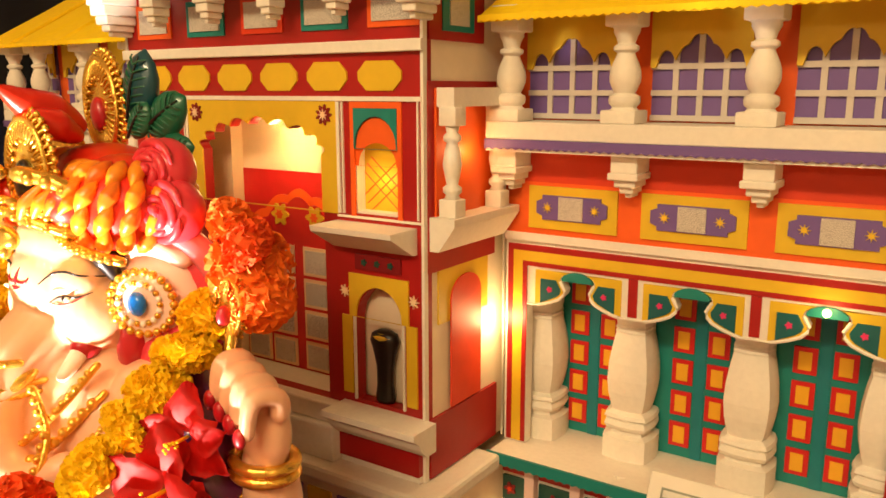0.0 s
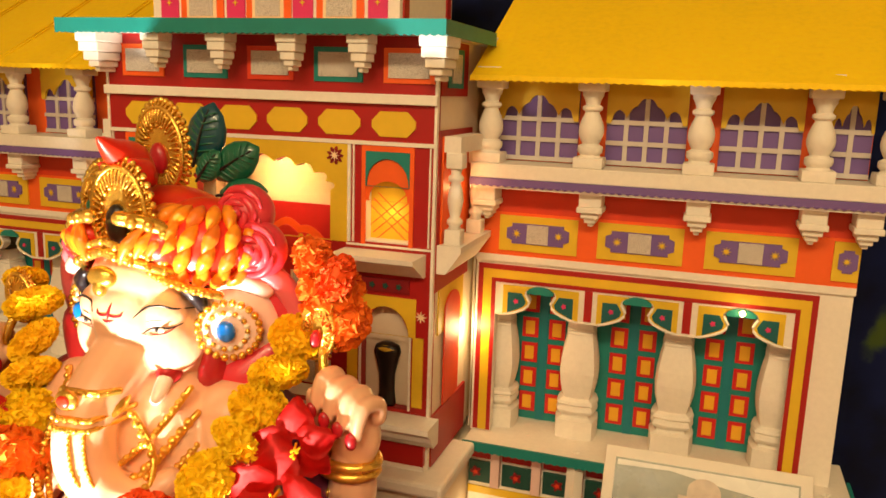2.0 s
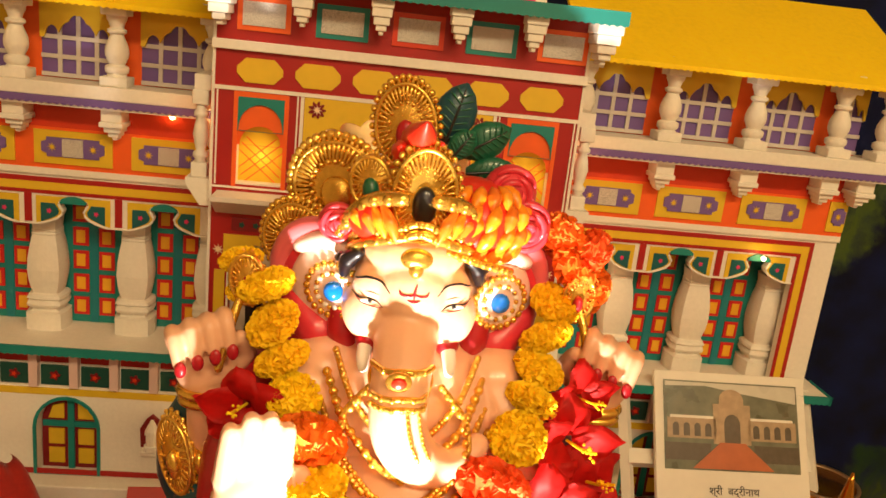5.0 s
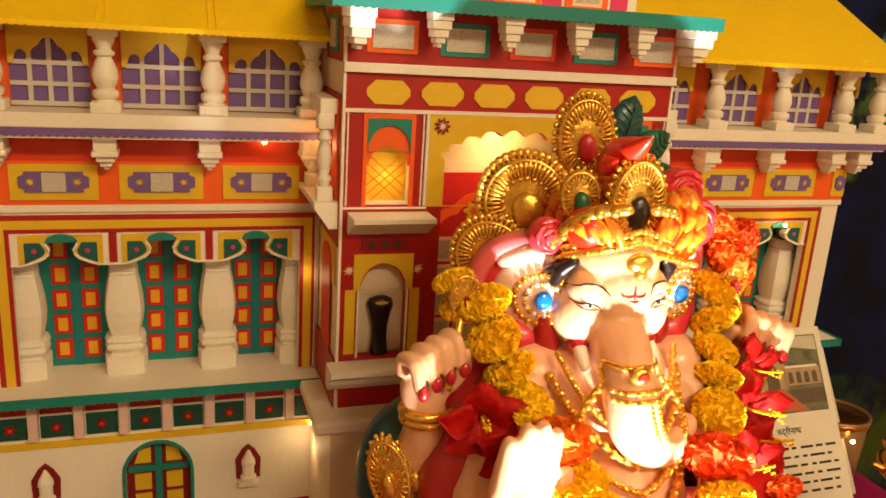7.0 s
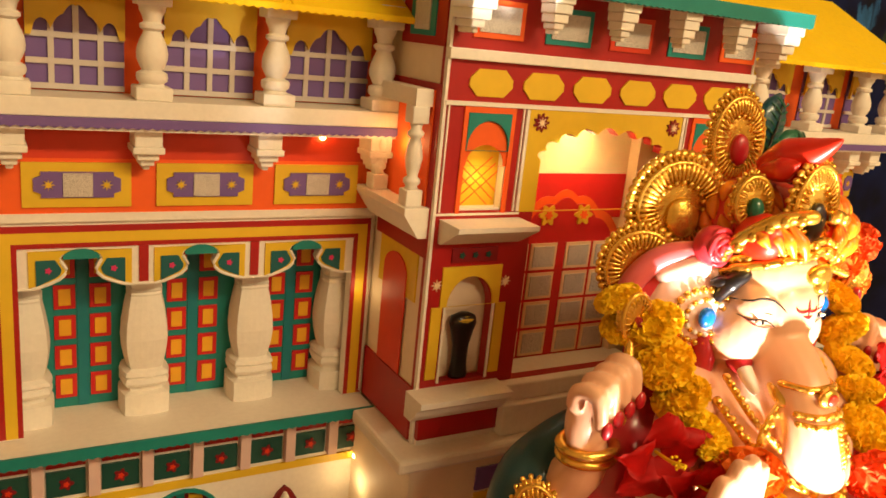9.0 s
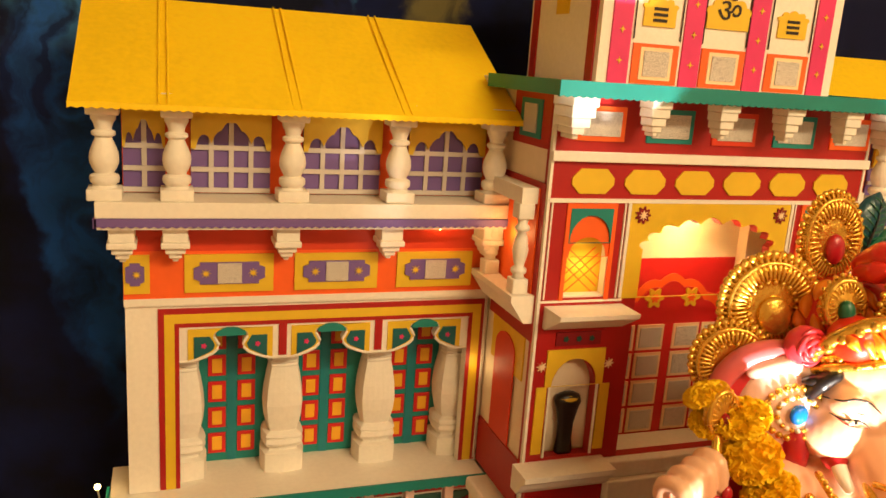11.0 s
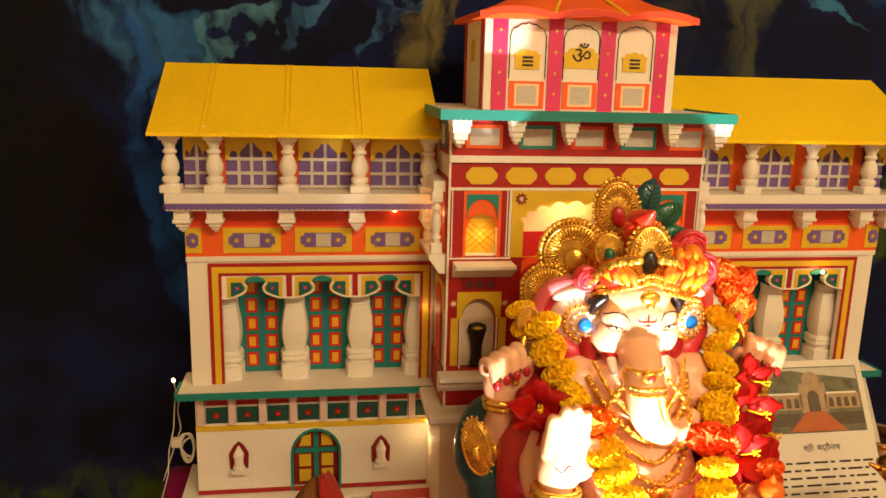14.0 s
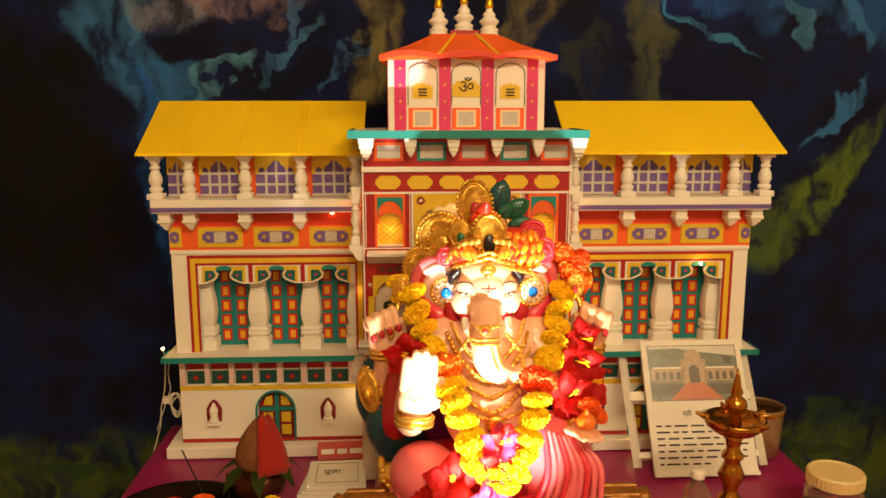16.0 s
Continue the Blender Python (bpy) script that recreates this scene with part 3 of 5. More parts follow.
    # octagon band, cornice, frieze
    for k in range(6):
        c = -.159 + .0635 * k * .94
        w, h, q = .0235, .0125, .009
        part("yellow_octagon", plate([(c - w + q, .571 - h), (c + w - q, .571 - h), (c + w, .571 - h + q), (c + w, .571 + h - q), (c + w - q, .571 + h), (c - w + q, .571 + h), (c - w, .571 + h - q), (c - w, .571 - h + q)], yf - .0018, yf), YEL, T)
    part("cornice_strip", bx(xl - .002, xr + .002, yf - .006, yf, .5905, .6005, bevel=.001), WHITE, T)
    cols = (ORG, TEAL, ORGR, TEAL, ORG)
    for k, c in enumerate((-.157, -.0775, .001, .0785, .155)):
        f = part("frieze_panel", bx(c - .027, c + .027, yf - .002, yf, .611, .645), cols[k], T)
        part("filigree", bx(c - .0215, c + .0215, yf - .0035, yf - .002, .616, .640), SILV, f)
    for k, c in enumerate((-.1975, -.1165, -.0385, .041, .117, .1925)):
        part("bracket", stepped_bracket(bmesh.new(), c, .0112 if 0 < k < 5 else .0138, -.167, -.143 if 0 < k < 5 else yf, .656, .036 if k not in (0, 5) else .042), WHITE, T)
    part("deck", bx(-.226, .204, -.170, .115, .6562, .6655, bevel=.0015), WHITE, T)
    dk = part("deck_edge", plate(fringe(-.2295, .2075, .6535, .6685), -.1745, -.1705), TEAL, T)
    for x0, x1 in ((-.2295, -.2265), (.2045, .2075)):
        part("deck_edge", bx(x0, x1, -.1705, .0, .6545, .6685), TEAL, T)
    # the two flanks with their little oriels
    for s, xs in ((1, xl), (-1, xr)):
        def slab(name, outer, d0, d1, m, holes=(), par=T, lab=""):
            return swap(part(name, plate(outer, xs - s * d1, xs - s * d0, holes), m, par, lab))
        slab("flank_skirt", rect(-.1195, -.002, .2095, .266), 0, .003, RED)
        slab("flank_arch", rect(-.105, -.02, .352, .402), 0, .0018, YEL)
        slab("flank_panel", arch(-.0605, .026, .268, .372, .392), .0018, .0034, ORGR)
        bk = slab("oriel_back", rect(-.1215, -.008, .402, .5665), 0, .0025, RED)
        slab("oriel_frame", rect(-.112, -.018, .448, .5605), .0025, .0045, ORG)
        slab("oriel_arch", arch(-.065, .022, .4485, .525, .545), .0045, .0062, ORG)
        slab("oriel_head", rect(-.1115, -.0185, .545, .561), .0045, .022, WHITE)
        tray = plate([(0, .422), (-.012 * 1, .422), (-.028, .445), (-.028, .4515), (0, .4515)], -.120, -.006)
        o = part("oriel_tray", tray, WHITE, T)
        o.data.transform(Matrix.Translation((xs, 0, 0)) @ Matrix.Diagonal((s, 1, 1, 1)))
        for yy in (-.104, -.027):
            b = part("oriel_baluster", little_baluster(.0935), WHITE, T)
            b.location = (xs - s * .0155, yy, .4515)
            b.data.shade_smooth()
        f = slab("frieze_panel", rect(-.118, -.03, .6, .654), 0, .0018, RED)
        f = slab("frieze_panel", rect(-.099, -.049, .608, .647), .0018, .003, TEAL)
        slab("filigree", rect(-.089, -.059, .613, .642), .003, .0042, SILV, par=f)
    return T


tower()
for c in (-.156, 2 * TC + .156):
    bm = lathe([(.010, 0), (.011, .004), (.009, .02), (.0095, .04), (.013, .058), (.016, .068), (.014, .076), (.006, .080)], 12, square=.3)
    bmesh.ops.scale(bm, vec=(1, .55, 1), verts=bm.verts)
    fig = part("figurine", bm, paint("black_stone", (26, 18, 14), 0.35), None, smooth=True)
    fig.location, fig.scale = (c, -.1175, .272), (.95, 1, .88)
    tagged(fig, "small black stone figurine with a yellow garland in a niche", "figurine", "niche figurines")
    ng = part("niche_garland", lathe([(.006, 0), (.0125, .003), (.014, .007), (.010, .011), (.004, .012)], 12), paint("niche_marigold", (196, 160, 40), 0.8), None)
    ng.location, ng.scale = (c, -.118, .330), (.95, .62, .9)
    tagged(ng, "tiny yellow garland laid on the figurine", "garland")


def cupola():
    C = thing("temple_cupola", "white and pink temple cupola with orange roof on the tower", "model building")
    x0, x1, yf, yb, z0, z1 = -.157, .135, -.105, .06, .6658, .803
    bm = bx(x0, x1, yf, yb, z0, z1)
    part("wall", bm, WHITE, C)
    c = TC
    for a, b in ((-.1455, -.1235), (-.0625, -.0405), (.0165, .0395), (.1015, .1225)):
        p = part("pink_stripe", bx(a, b, yf - .002, yf, z0, .800), PINK, C)
        for k in range(4):
            part("star", plate(star((a + b) / 2, .69 + .03 * k, .0035, 4), yf - .003, yf - .002), YEL, p)
    for xs, s in ((x0, 1), (x1, -1)):
        for u0, u1 in ((yf + .008, yf + .022), (.038, .052)):
            swap(part("pink_stripe", plate(rect(u0, u1, z0, .8), xs - s * .002, xs), RED, C))
        swap(part("plaque", plate(arch(-.02, .014, .735, .755, .768), xs - s * .0018, xs), YEL, C))
    ink = paint("black_line_ink", (40, 26, 16), 0.6)
    for k, m in enumerate((-.093, -.012, .0705)):
        pl = part("orange_panel", bx(m - .0265, m + .0265, yf - .0022, yf, .6685, .708), ORG, C)
        part("pale_panel", bx(m - .0185, m + .0185, yf - .0034, yf - .0022, .6725, .7045), PEACH, pl)
        part("filigree", bx(m - .0145, m + .0145, yf - .0046, yf - .0034, .676, .701), SILV, pl)
        w = .0185 if k != 1 else .026
        q = part("plaque", plate(cusped(m, w, .728 if k == 1 else .725, .742, .758 if k == 1 else .751, 5, .003), yf - .0022, yf), YEL, C, "yellow arched plaque with black lettering")
        if k != 1:
            for r in range(3):
                part("letter_bar", bx(m - .008, m + .008, yf - .003, yf - .0022, .7295 + .0055 * r, .7325 + .0055 * r), ink, q)
        h = .027
        line = [(m - h, yf - .0012, .712), (m - h, yf - .0012, .772)] + [(m - h + 2 * h * i / 16, yf - .0012, .772 + .016 * math.sin(math.pi * i / 16) ** .6 + .003 * abs(math.sin(5 * math.pi * i / 16))) for i in range(1, 16)] + [(m + h, yf - .0012, .772), (m + h, yf - .0012, .712)]
        part("outline", tube(line, .0008, 5), ink, C)
    cu = bpy.data.curves.new("om_sign", "FONT")
    cu.body, cu.size, cu.align_x, cu.extrude = "\u0950", .034, "CENTER", .0003
    om = new("om_sign", cu)
    om.data.materials.append(ink)
    om.parent = C
    om.matrix_local = pose(-.012, yf - .003, .735, 90, 0, 0)
    # wavy hipped roof
    bm = bmesh.new()
    n = 40
    ex0, ex1, ey0, ey1 = -.172, .152, -.137, .085
    rx0, rx1, ry0, ry1 = -.070, .048, -.06, .012

    def wave(u):
        return .0085 * abs(math.sin(3 * math.pi * u)) ** .8
    loop, top, low = [], [], []
    for i in range(n + 1):
        u = i / n
        loop.append((ex0 + (ex1 - ex0) * u, ey0, .7945 + (wave(u) if .04 < u < .96 else 0)))
        top.append((rx0 + (rx1 - rx0) * u, ry0, .846))
    for i in range(1, n + 1):
        u = i / n
        loop.append((ex1, ey0 + (ey1 - ey0) * u, .7945))
        top.append((rx1, ry0 + (ry1 - ry0) * u, .846))
    for i in range(1, n + 1):
        u = i / n
        loop.append((ex1 + (ex0 - ex1) * u, ey1, .7945))
        top.append((rx1 + (rx0 - rx1) * u, ry1, .846))
    for i in range(1, n):
        u = i / n
        loop.append((ex0, ey1 + (ey0 - ey1) * u, .7945))
        top.append((rx0, ry1 + (ry0 - ry1) * u, .846))
    A = [bm.verts.new((x, y, z + .0085)) for x, y, z in loop]
    B = [bm.verts.new(p) for p in top]
    D = [bm.verts.new(p) for p in loop]
    M = [bm.verts.new(((a[0] + 1.2 * b[0]) / 2.2, (a[1] + 1.2 * b[1]) / 2.2, (a[2] + .0085 + 1.2 * b[2]) / 2.2 - .0035)) for a, b in zip(loop, top)]
    k = len(A)
    for i in range(k):
        j = (i + 1) % k
        bm.faces.new((A[i], A[j], M[j], M[i]))
        bm.faces.new((M[i], M[j], B[j], B[i]))
        bm.faces.new((D[i], D[j], A[j], A[i]))
    bm.faces.new(B)
    bm.faces.new(D)
    rf = part("roof", bm, ORG, C, "orange hipped roof with a wavy eave")
    lo = [(x, z - .001) for x, y, z in loop[:n + 1]]
    part("eave_band", plate(lo + [(x, z + .0085) for x, z in lo[::-1]], ey0 - .0015, ey0 - .0001), ORGR, rf)
    for u in (.333, .667):
        part("seam", tube([(ex0 + (ex1 - ex0) * u, ey0, .8035), (rx0 + (rx1 - rx0) * u, ry0 - .002, .846)], .0025, 6), YEL, rf)
    part("ridge_block", bx(-.038, .016, -.055, .005, .8445, .853), RED, C)
    gold = paint("finial_gold", (230, 180, 40), 0.3, 0.8)
    for x, z in ((-.06, .8455), (-.011, .853), (.038, .8455)):
        f = part("finial", lathe([(.0185, 0), (.0185, .004), (.016, .006), (.018, .009), (.018, .012), (.0125, .015), (.0135, .019), (.0185, .024), (.0185, .028), (.0125, .033), (.0105, .035), (.0125, .038), (.0105, .042), (.0065, .046), (.0065, .05)], 20, cx=x, cy=-.026, cz=z), WHITE, C, smooth=True)
        part("gold_tip", lathe([(.0065, .050), (.0085, .054), (.0075, .06), (.0045, .07), (.002, .085), (.0006, .1)], 14, cx=x, cy=-.026, cz=z), gold, f, smooth=True)
    return C


cupola()

# ---- backdrop and table ----


def backdrop():
    m = bpy.data.materials.new("printed_mountain_cloth")
    m.use_nodes = True
    nt = m.node_tree
    b = nt.nodes["Principled BSDF"]
    b.inputs["Roughness"].default_value = 0.85
    co = nt.nodes.new("ShaderNodeTexCoord")
    warp = nt.nodes.new("ShaderNodeTexNoise")
    warp.inputs["Scale"].default_value, warp.inputs["Detail"].default_value = 8, 10
    nt.links.new(co.outputs["Object"], warp.inputs["Vector"])
    off = nt.nodes.new("ShaderNodeVectorMath")
    off.operation = "MULTIPLY_ADD"
    off.inputs[1].default_value = (.22, .22, .22)
    nt.links.new(warp.outputs["Color"], off.inputs[0])
    nt.links.new(co.outputs["Object"], off.inputs[2])
    sub = nt.nodes.new("ShaderNodeVectorMath")
    sub.operation = "SUBTRACT"
    sub.inputs[1].default_value = (.11, .11, .11)
    nt.links.new(off.outputs[0], sub.inputs[0])
    fine = nt.nodes.new("ShaderNodeTexNoise")
    fine.inputs["Scale"].default_value, fine.inputs["Detail"].default_value = 8, 5
    nt.links.new(co.outputs["Object"], fine.inputs["Vector"])
    base = nt.nodes.new("ShaderNodeValToRGB")
    base.color_ramp.elements[0].position, base.color_ramp.elements[1].position = .35, .75
    base.color_ramp.elements[0].color, base.color_ramp.elements[1].color = lin(5, 9, 38), lin(20, 40, 112)
    nt.links.new(fine.outputs["Fac"], base.inputs["Fac"])
    last = base.outputs[0]
    # fine ridges that run down the slopes
    ridge = nt.nodes.new("ShaderNodeTexNoise")
    ridge.inputs["Scale"].default_value, ridge.inputs["Detail"].default_value = 9, 8
    squeeze = nt.nodes.new("ShaderNodeMapping")
    squeeze.inputs["Scale"].default_value = (2.6, 1, .8)
    nt.links.new(sub.outputs[0], squeeze.inputs["Vector"])
    nt.links.new(squeeze.outputs[0], ridge.inputs["Vector"])
    crag = nt.nodes.new("ShaderNodeMapRange")
    crag.inputs["From Min"].default_value, crag.inputs["From Max"].default_value = .36, .60
    crag.inputs["To Min"].default_value = .08
    nt.links.new(ridge.outputs["Fac"], crag.inputs["Value"])
    # patches of the print: centre, half length, half width, tilt, colour, strength
    mist = ((-.74, .81, .20, .10, -48, (75, 150, 224), .85), (-.60, .72, .14, .05, -60, (60, 133, 213), .7), (-.67, .50, .30, .05, -80, (42, 113, 231), .9),
            (-.53, .94, .22, .05, 5, (187, 156, 161), .8), (-.70, .93, .12, .05, -20, (130, 174, 217), .6), (.80, .96, .30, .07, -8, (55, 121, 210), .6))
    snow = ((-.55, .778, .10, .016, 32, (110, 180, 216), .95), (-.40, .84, .11, .013, 38, (89, 155, 216), .8), (-.262, .81, .085, .012, 57, (85, 148, 216), .8),
            (.585, .885, .125, .014, -31, (73, 157, 216), .95), (.785, .88, .07, .016, -62, (89, 162, 216), .85), (.915, .73, .125, .020, 47, (68, 140, 216), .95),
            (.90, .93, .10, .020, -40, (73, 143, 216), .8), (-.36, .93, .06, .012, 70, (95, 150, 216), .7))
    rock = ((-.19, .83, .15, .055, 78, (158, 145, 91), .95), (.15, .90, .14, .060, 80, (140, 129, 91), .9), (.44, .82, .16, .055, 86, (102, 106, 83), .9),
            (.30, .80, .12, .04, 90, (65, 71, 68), .8), (.86, .50, .25, .062, 50, (119, 148, 53), .95), (.74, .36, .10, .03, 52, (102, 127, 50), .8))
    night = ((-1.02, .60, .42, .24, -62, (3, 5, 18), .95), (-.60, .835, .075, .05, -20, (7, 14, 52), 1), (-.37, .78, .11, .045, 10, (6, 13, 49), 1), (.62, .70, .22, .07, -40, (10, 20, 70), .9))
    field = ((0, -.20, 2.2, .14, 0, (84, 104, 36), 1), (.98, -.06, .10, .045, 0, (50, 84, 45), .9), (-.95, -.16, .25, .022, 0, (55, 84, 42), .9), (.90, -.17, .2, .018, 0, (45, 72, 38), .8))
    for cx, cz, hl, hw, tilt, rgb, amt in mist + night + snow + rock + field:
        mp = nt.nodes.new("ShaderNodeMapping")
        mp.vector_type = "TEXTURE"
        mp.inputs["Location"].default_value = (cx, 0, cz)
        mp.inputs["Rotation"].default_value = (0, -radians(tilt), 0)
        mp.inputs["Scale"].default_value = (hl, 10, hw)
        nt.links.new(sub.outputs[0], mp.inputs["Vector"])
        ln = nt.nodes.new("ShaderNodeVectorMath")
        ln.operation = "LENGTH"
        nt.links.new(mp.outputs[0], ln.inputs[0])
        mr = nt.nodes.new("ShaderNodeMapRange")
        mr.interpolation_type = "SMOOTHSTEP"
        mr.inputs["From Min"].default_value, mr.inputs["From Max"].default_value = 1.12, .72
        mr.inputs["To Max"].default_value = amt
        nt.links.new(ln.outputs["Value"], mr.inputs["Value"])
        mul = nt.nodes.new("ShaderNodeMath")
        mul.operation = "MULTIPLY"
        nt.links.new(mr.outputs[0], mul.inputs[0])
        if (cx, cz, hl, hw, tilt, rgb, amt) in night:
            mul.inputs[1].default_value = 1
        else:
            nt.links.new(crag.outputs[0], mul.inputs[1])
        mx = nt.nodes.new("ShaderNodeMix")
        mx.data_type = "RGBA"
        nt.links.new(mul.outputs[0], mx.inputs["Factor"])
        nt.links.new(last, mx.inputs["A"])
        mx.inputs["B"].default_value = lin(*rgb)
        last = mx.outputs["Result"]
    nt.links.new(last, b.inputs["Base Color"])
    bm = bmesh.new()
    n = 90
    rows = []
    for z in (-.74, -.3, 0, .4, .8, 1.2, 1.6):
        rows.append([bm.verts.new((-1.9 + 3.8 * i / n, .262 + .010 * math.sin(i * .55 + z) + .006 * math.sin(i * .21), z)) for i in range(n + 1)])
    for a, c in zip(rows, rows[1:]):
        for i in range(n):
            bm.faces.new((a[i], a[i + 1], c[i + 1], c[i]))
    bmesh.ops.solidify(bm, geom=bm.faces[:], thickness=.001)
    ob = part("backdrop", bm, m, None, smooth=True)
    tagged(ob, "dark blue printed cloth of night mountains and meadow", "backdrop", kind="structure")


backdrop()


def table():
    T = thing("table", "low table under a magenta satin cloth", "table")
    wood = paint("table_wood", (110, 70, 40), 0.5)
    x0, x1, y0, y1 = -.668, .672, -.80, .16
    part("tabletop", bx(x0 + .012, x1 - .012, y0 + .012, y1 - .012, TABLE - .034, TABLE - .0045), wood, T)
    for x in (x0 + .05, x1 - .05):
        for y in (y0 + .05, y1 - .05):
            part("leg", bx(x - .025, x + .025, y - .025, y + .025, -.76, TABLE - .034, bevel=.004), wood, T)
    bm = bmesh.new()
    nx, ny = 70, 50
    grid = []
    for j in range(ny + 1):
        row = []
        for i in range(nx + 1):
            x, y = x0 + (x1 - x0) * i / nx, y0 + (y1 - y0) * j / ny
            row.append(bm.verts.new((x, y, TABLE - .0022 + .0018 * noise.noise((x * 14, y * 14, 0)))))
        grid.append(row)
    for j in range(ny):
        for i in range(nx):
            bm.faces.new((grid[j][i], grid[j][i + 1], grid[j + 1][i + 1], grid[j + 1][i]))
    rim = [grid[0][i] for i in range(nx)] + [grid[j][nx] for j in range(ny)] + [grid[ny][i] for i in range(nx, 0, -1)] + [grid[j][0] for j in range(ny, 0, -1)]
    prev = rim
    for d, out in ((.01, .006), (.06, .012), (.18, .02), (.32, .026)):
        ring = []
        for k, v in enumerate(rim):
            ox = (1 if v.co.x > x1 - 1e-5 else -1 if v.co.x < x0 + 1e-5 else 0)
            oy = (1 if v.co.y > y1 - 1e-5 else -1 if v.co.y < y0 + 1e-5 else 0)
            f = out + d * .06 * math.sin(k * .9) + d * .03 * math.sin(k * .37)
            ring.append(bm.verts.new((v.co.x + ox * f, v.co.y + oy * f, TABLE - d)))
        for k in range(len(rim)):
            j = (k + 1) % len(rim)
            bm.faces.new((prev[k], prev[j], ring[j], ring[k]))
        prev = ring
    ob = part("tablecloth", bm, CLOTH, None, smooth=True)
    tagged(ob, "magenta satin cloth draped over the table", "tablecloth")


table()

# ---- idol ----
def skin_paint(name, rgb, rough=0.35):
    return paint(name, rgb, rough, var=0.05, bump=0.0, coat=0.35)


GOLD = paint("gold_paint", (238, 190, 84), 0.26, 0.85, var=0.2, grain=160, bump=0.5)
SKIN = skin_paint("peach_enamel", (240, 186, 150))
ROSE = skin_paint("rose_enamel", (222, 56, 70))
CRIM = skin_paint("crimson_enamel", (180, 26, 38))
TURB = skin_paint("orange_enamel", (240, 120, 30))
LEAF = skin_paint("peacock_green_enamel", (20, 96, 70))
INKM = skin_paint("black_enamel", (22, 16, 20))
BLUE = skin_paint("blue_jewel", (10, 110, 210), 0.15)
VIOL = skin_paint("violet_enamel", (96, 20, 76))
FEA = skin_paint("scarlet_enamel", (228, 44, 22))
SAFF = skin_paint("saffron_enamel", (250, 146, 30))
PROS = skin_paint("pale_rose_enamel", (236, 112, 120))
# pale pink that also carries the blown-out light on the ears
PALEP = skin_paint("blush_enamel", (246, 206, 192))
WHT = skin_paint("ivory_enamel", (246, 236, 224))
TEALE = skin_paint("deep_teal_enamel", (10, 70, 84))
MATS = [SKIN, GOLD, ROSE, CRIM, TURB, LEAF, INKM, BLUE, VIOL, WHT, TEALE, FEA, SAFF, PROS, PALEP]
SK, GO, RO, CR, TU, LE, IN, BL, VI, WH, TE, FE, SA, PR, PALE = range(15)


from mathutils.bvhtree import BVHTree


class Clay:
    """Points, faces and their materials, gathered for one mesh."""

    def __init__(self):
        self.v, self.f, self.m = [], [], []

    def rings(self, rings, mi):
        base, n = len(self.v), len(rings[0])
        for ring in rings:
            self.v += ring
        for i in range(len(rings) - 1):
            for k in range(n):
                a, b = base + i * n + k, base + i * n + (k + 1) % n
                self.f.append((a, b, b + n, a + n))
                self.m.append(mi)
        self.f.append(tuple(base + k for k in range(n))[::-1])
        self.f.append(tuple(base + (len(rings) - 1) * n + k for k in range(n)))
        self.m += [mi, mi]

    def mesh(self, me, mi):
        """Takes over all faces of a finished mesh."""
        base = len(self.v)
        self.v += [v.co.copy() for v in me.vertices]
        for p in me.polygons:
            self.f.append(tuple(base + k for k in p.vertices))
            self.m.append(mi)

    def link(self, name, mats):
        me = bpy.data.meshes.new(name)
        me.from_pydata([tuple(p) for p in self.v], [], self.f)
        for m in mats:
            me.materials.append(m)
        me.polygons.foreach_set("material_index", self.m)
        me.polygons.foreach_set("use_smooth", [True] * len(self.f))
        me.update()
        return new(name, me)


def blob(bm, c, r, mi, rx=0, ry=0, rz=0, seg=24, rings=14):
    m = pose(*c, rx, ry, rz) @ Matrix.Diagonal((*r, 1))
    out = []
    for j in range(rings + 1):
        t = math.pi * (j / rings) * .98 + .01 * math.pi
        out.append([m @ Vector((math.sin(t) * math.cos(2 * math.pi * k / seg), math.sin(t) * math.sin(2 * math.pi * k / seg), -math.cos(t))) for k in range(seg)])
    bm.rings(out, mi)


def limb(bm, pts, radii, mi, n=14):
    """A smooth limb through points with its own radius at each."""
    P = [Vector(p) for p in pts]
    path, rad = [], []
    sub = 6 if len(P) < 10 else 2
    for i in range(len(P) - 1):
        a, b, c, d = P[max(i - 1, 0)], P[i], P[i + 1], P[min(i + 2, len(P) - 1)]
        for k in range(sub):
            u = k / sub
            path.append(.5 * ((2 * b) + (c - a) * u + (2 * a - 5 * b + 4 * c - d) * u * u + (3 * b - a - 3 * c + d) * u ** 3))
            rad.append(radii[i] + (radii[i + 1] - radii[i]) * u)
    path.append(P[-1])
    rad.append(radii[-1])
    # round both ends
    d0, d1 = (path[0] - path[1]).normalized(), (path[-1] - path[-2]).normalized()
    path = [path[0] + d0 * rad[0] * .85, path[0] + d0 * rad[0] * .6] + path + [path[-1] + d1 * rad[-1] * .6, path[-1] + d1 * rad[-1] * .85]
    rad = [rad[0] * .3, rad[0] * .75] + rad + [rad[-1] * .75, rad[-1] * .3]
    rings = []
    x_axis = None
    for i, p in enumerate(path):
        d = (path[min(i + 1, len(path) - 1)] - path[max(i - 1, 0)]).normalized()
        x_axis = (d.orthogonal() if x_axis is None else x_axis - d * x_axis.dot(d)).normalized()
        y_axis = d.cross(x_axis)
        rings.append([p + (x_axis * math.cos(2 * math.pi * k / n) + y_axis * math.sin(2 * math.pi * k / n)) * rad[i] for k in range(n)])
    bm.rings(rings, mi)


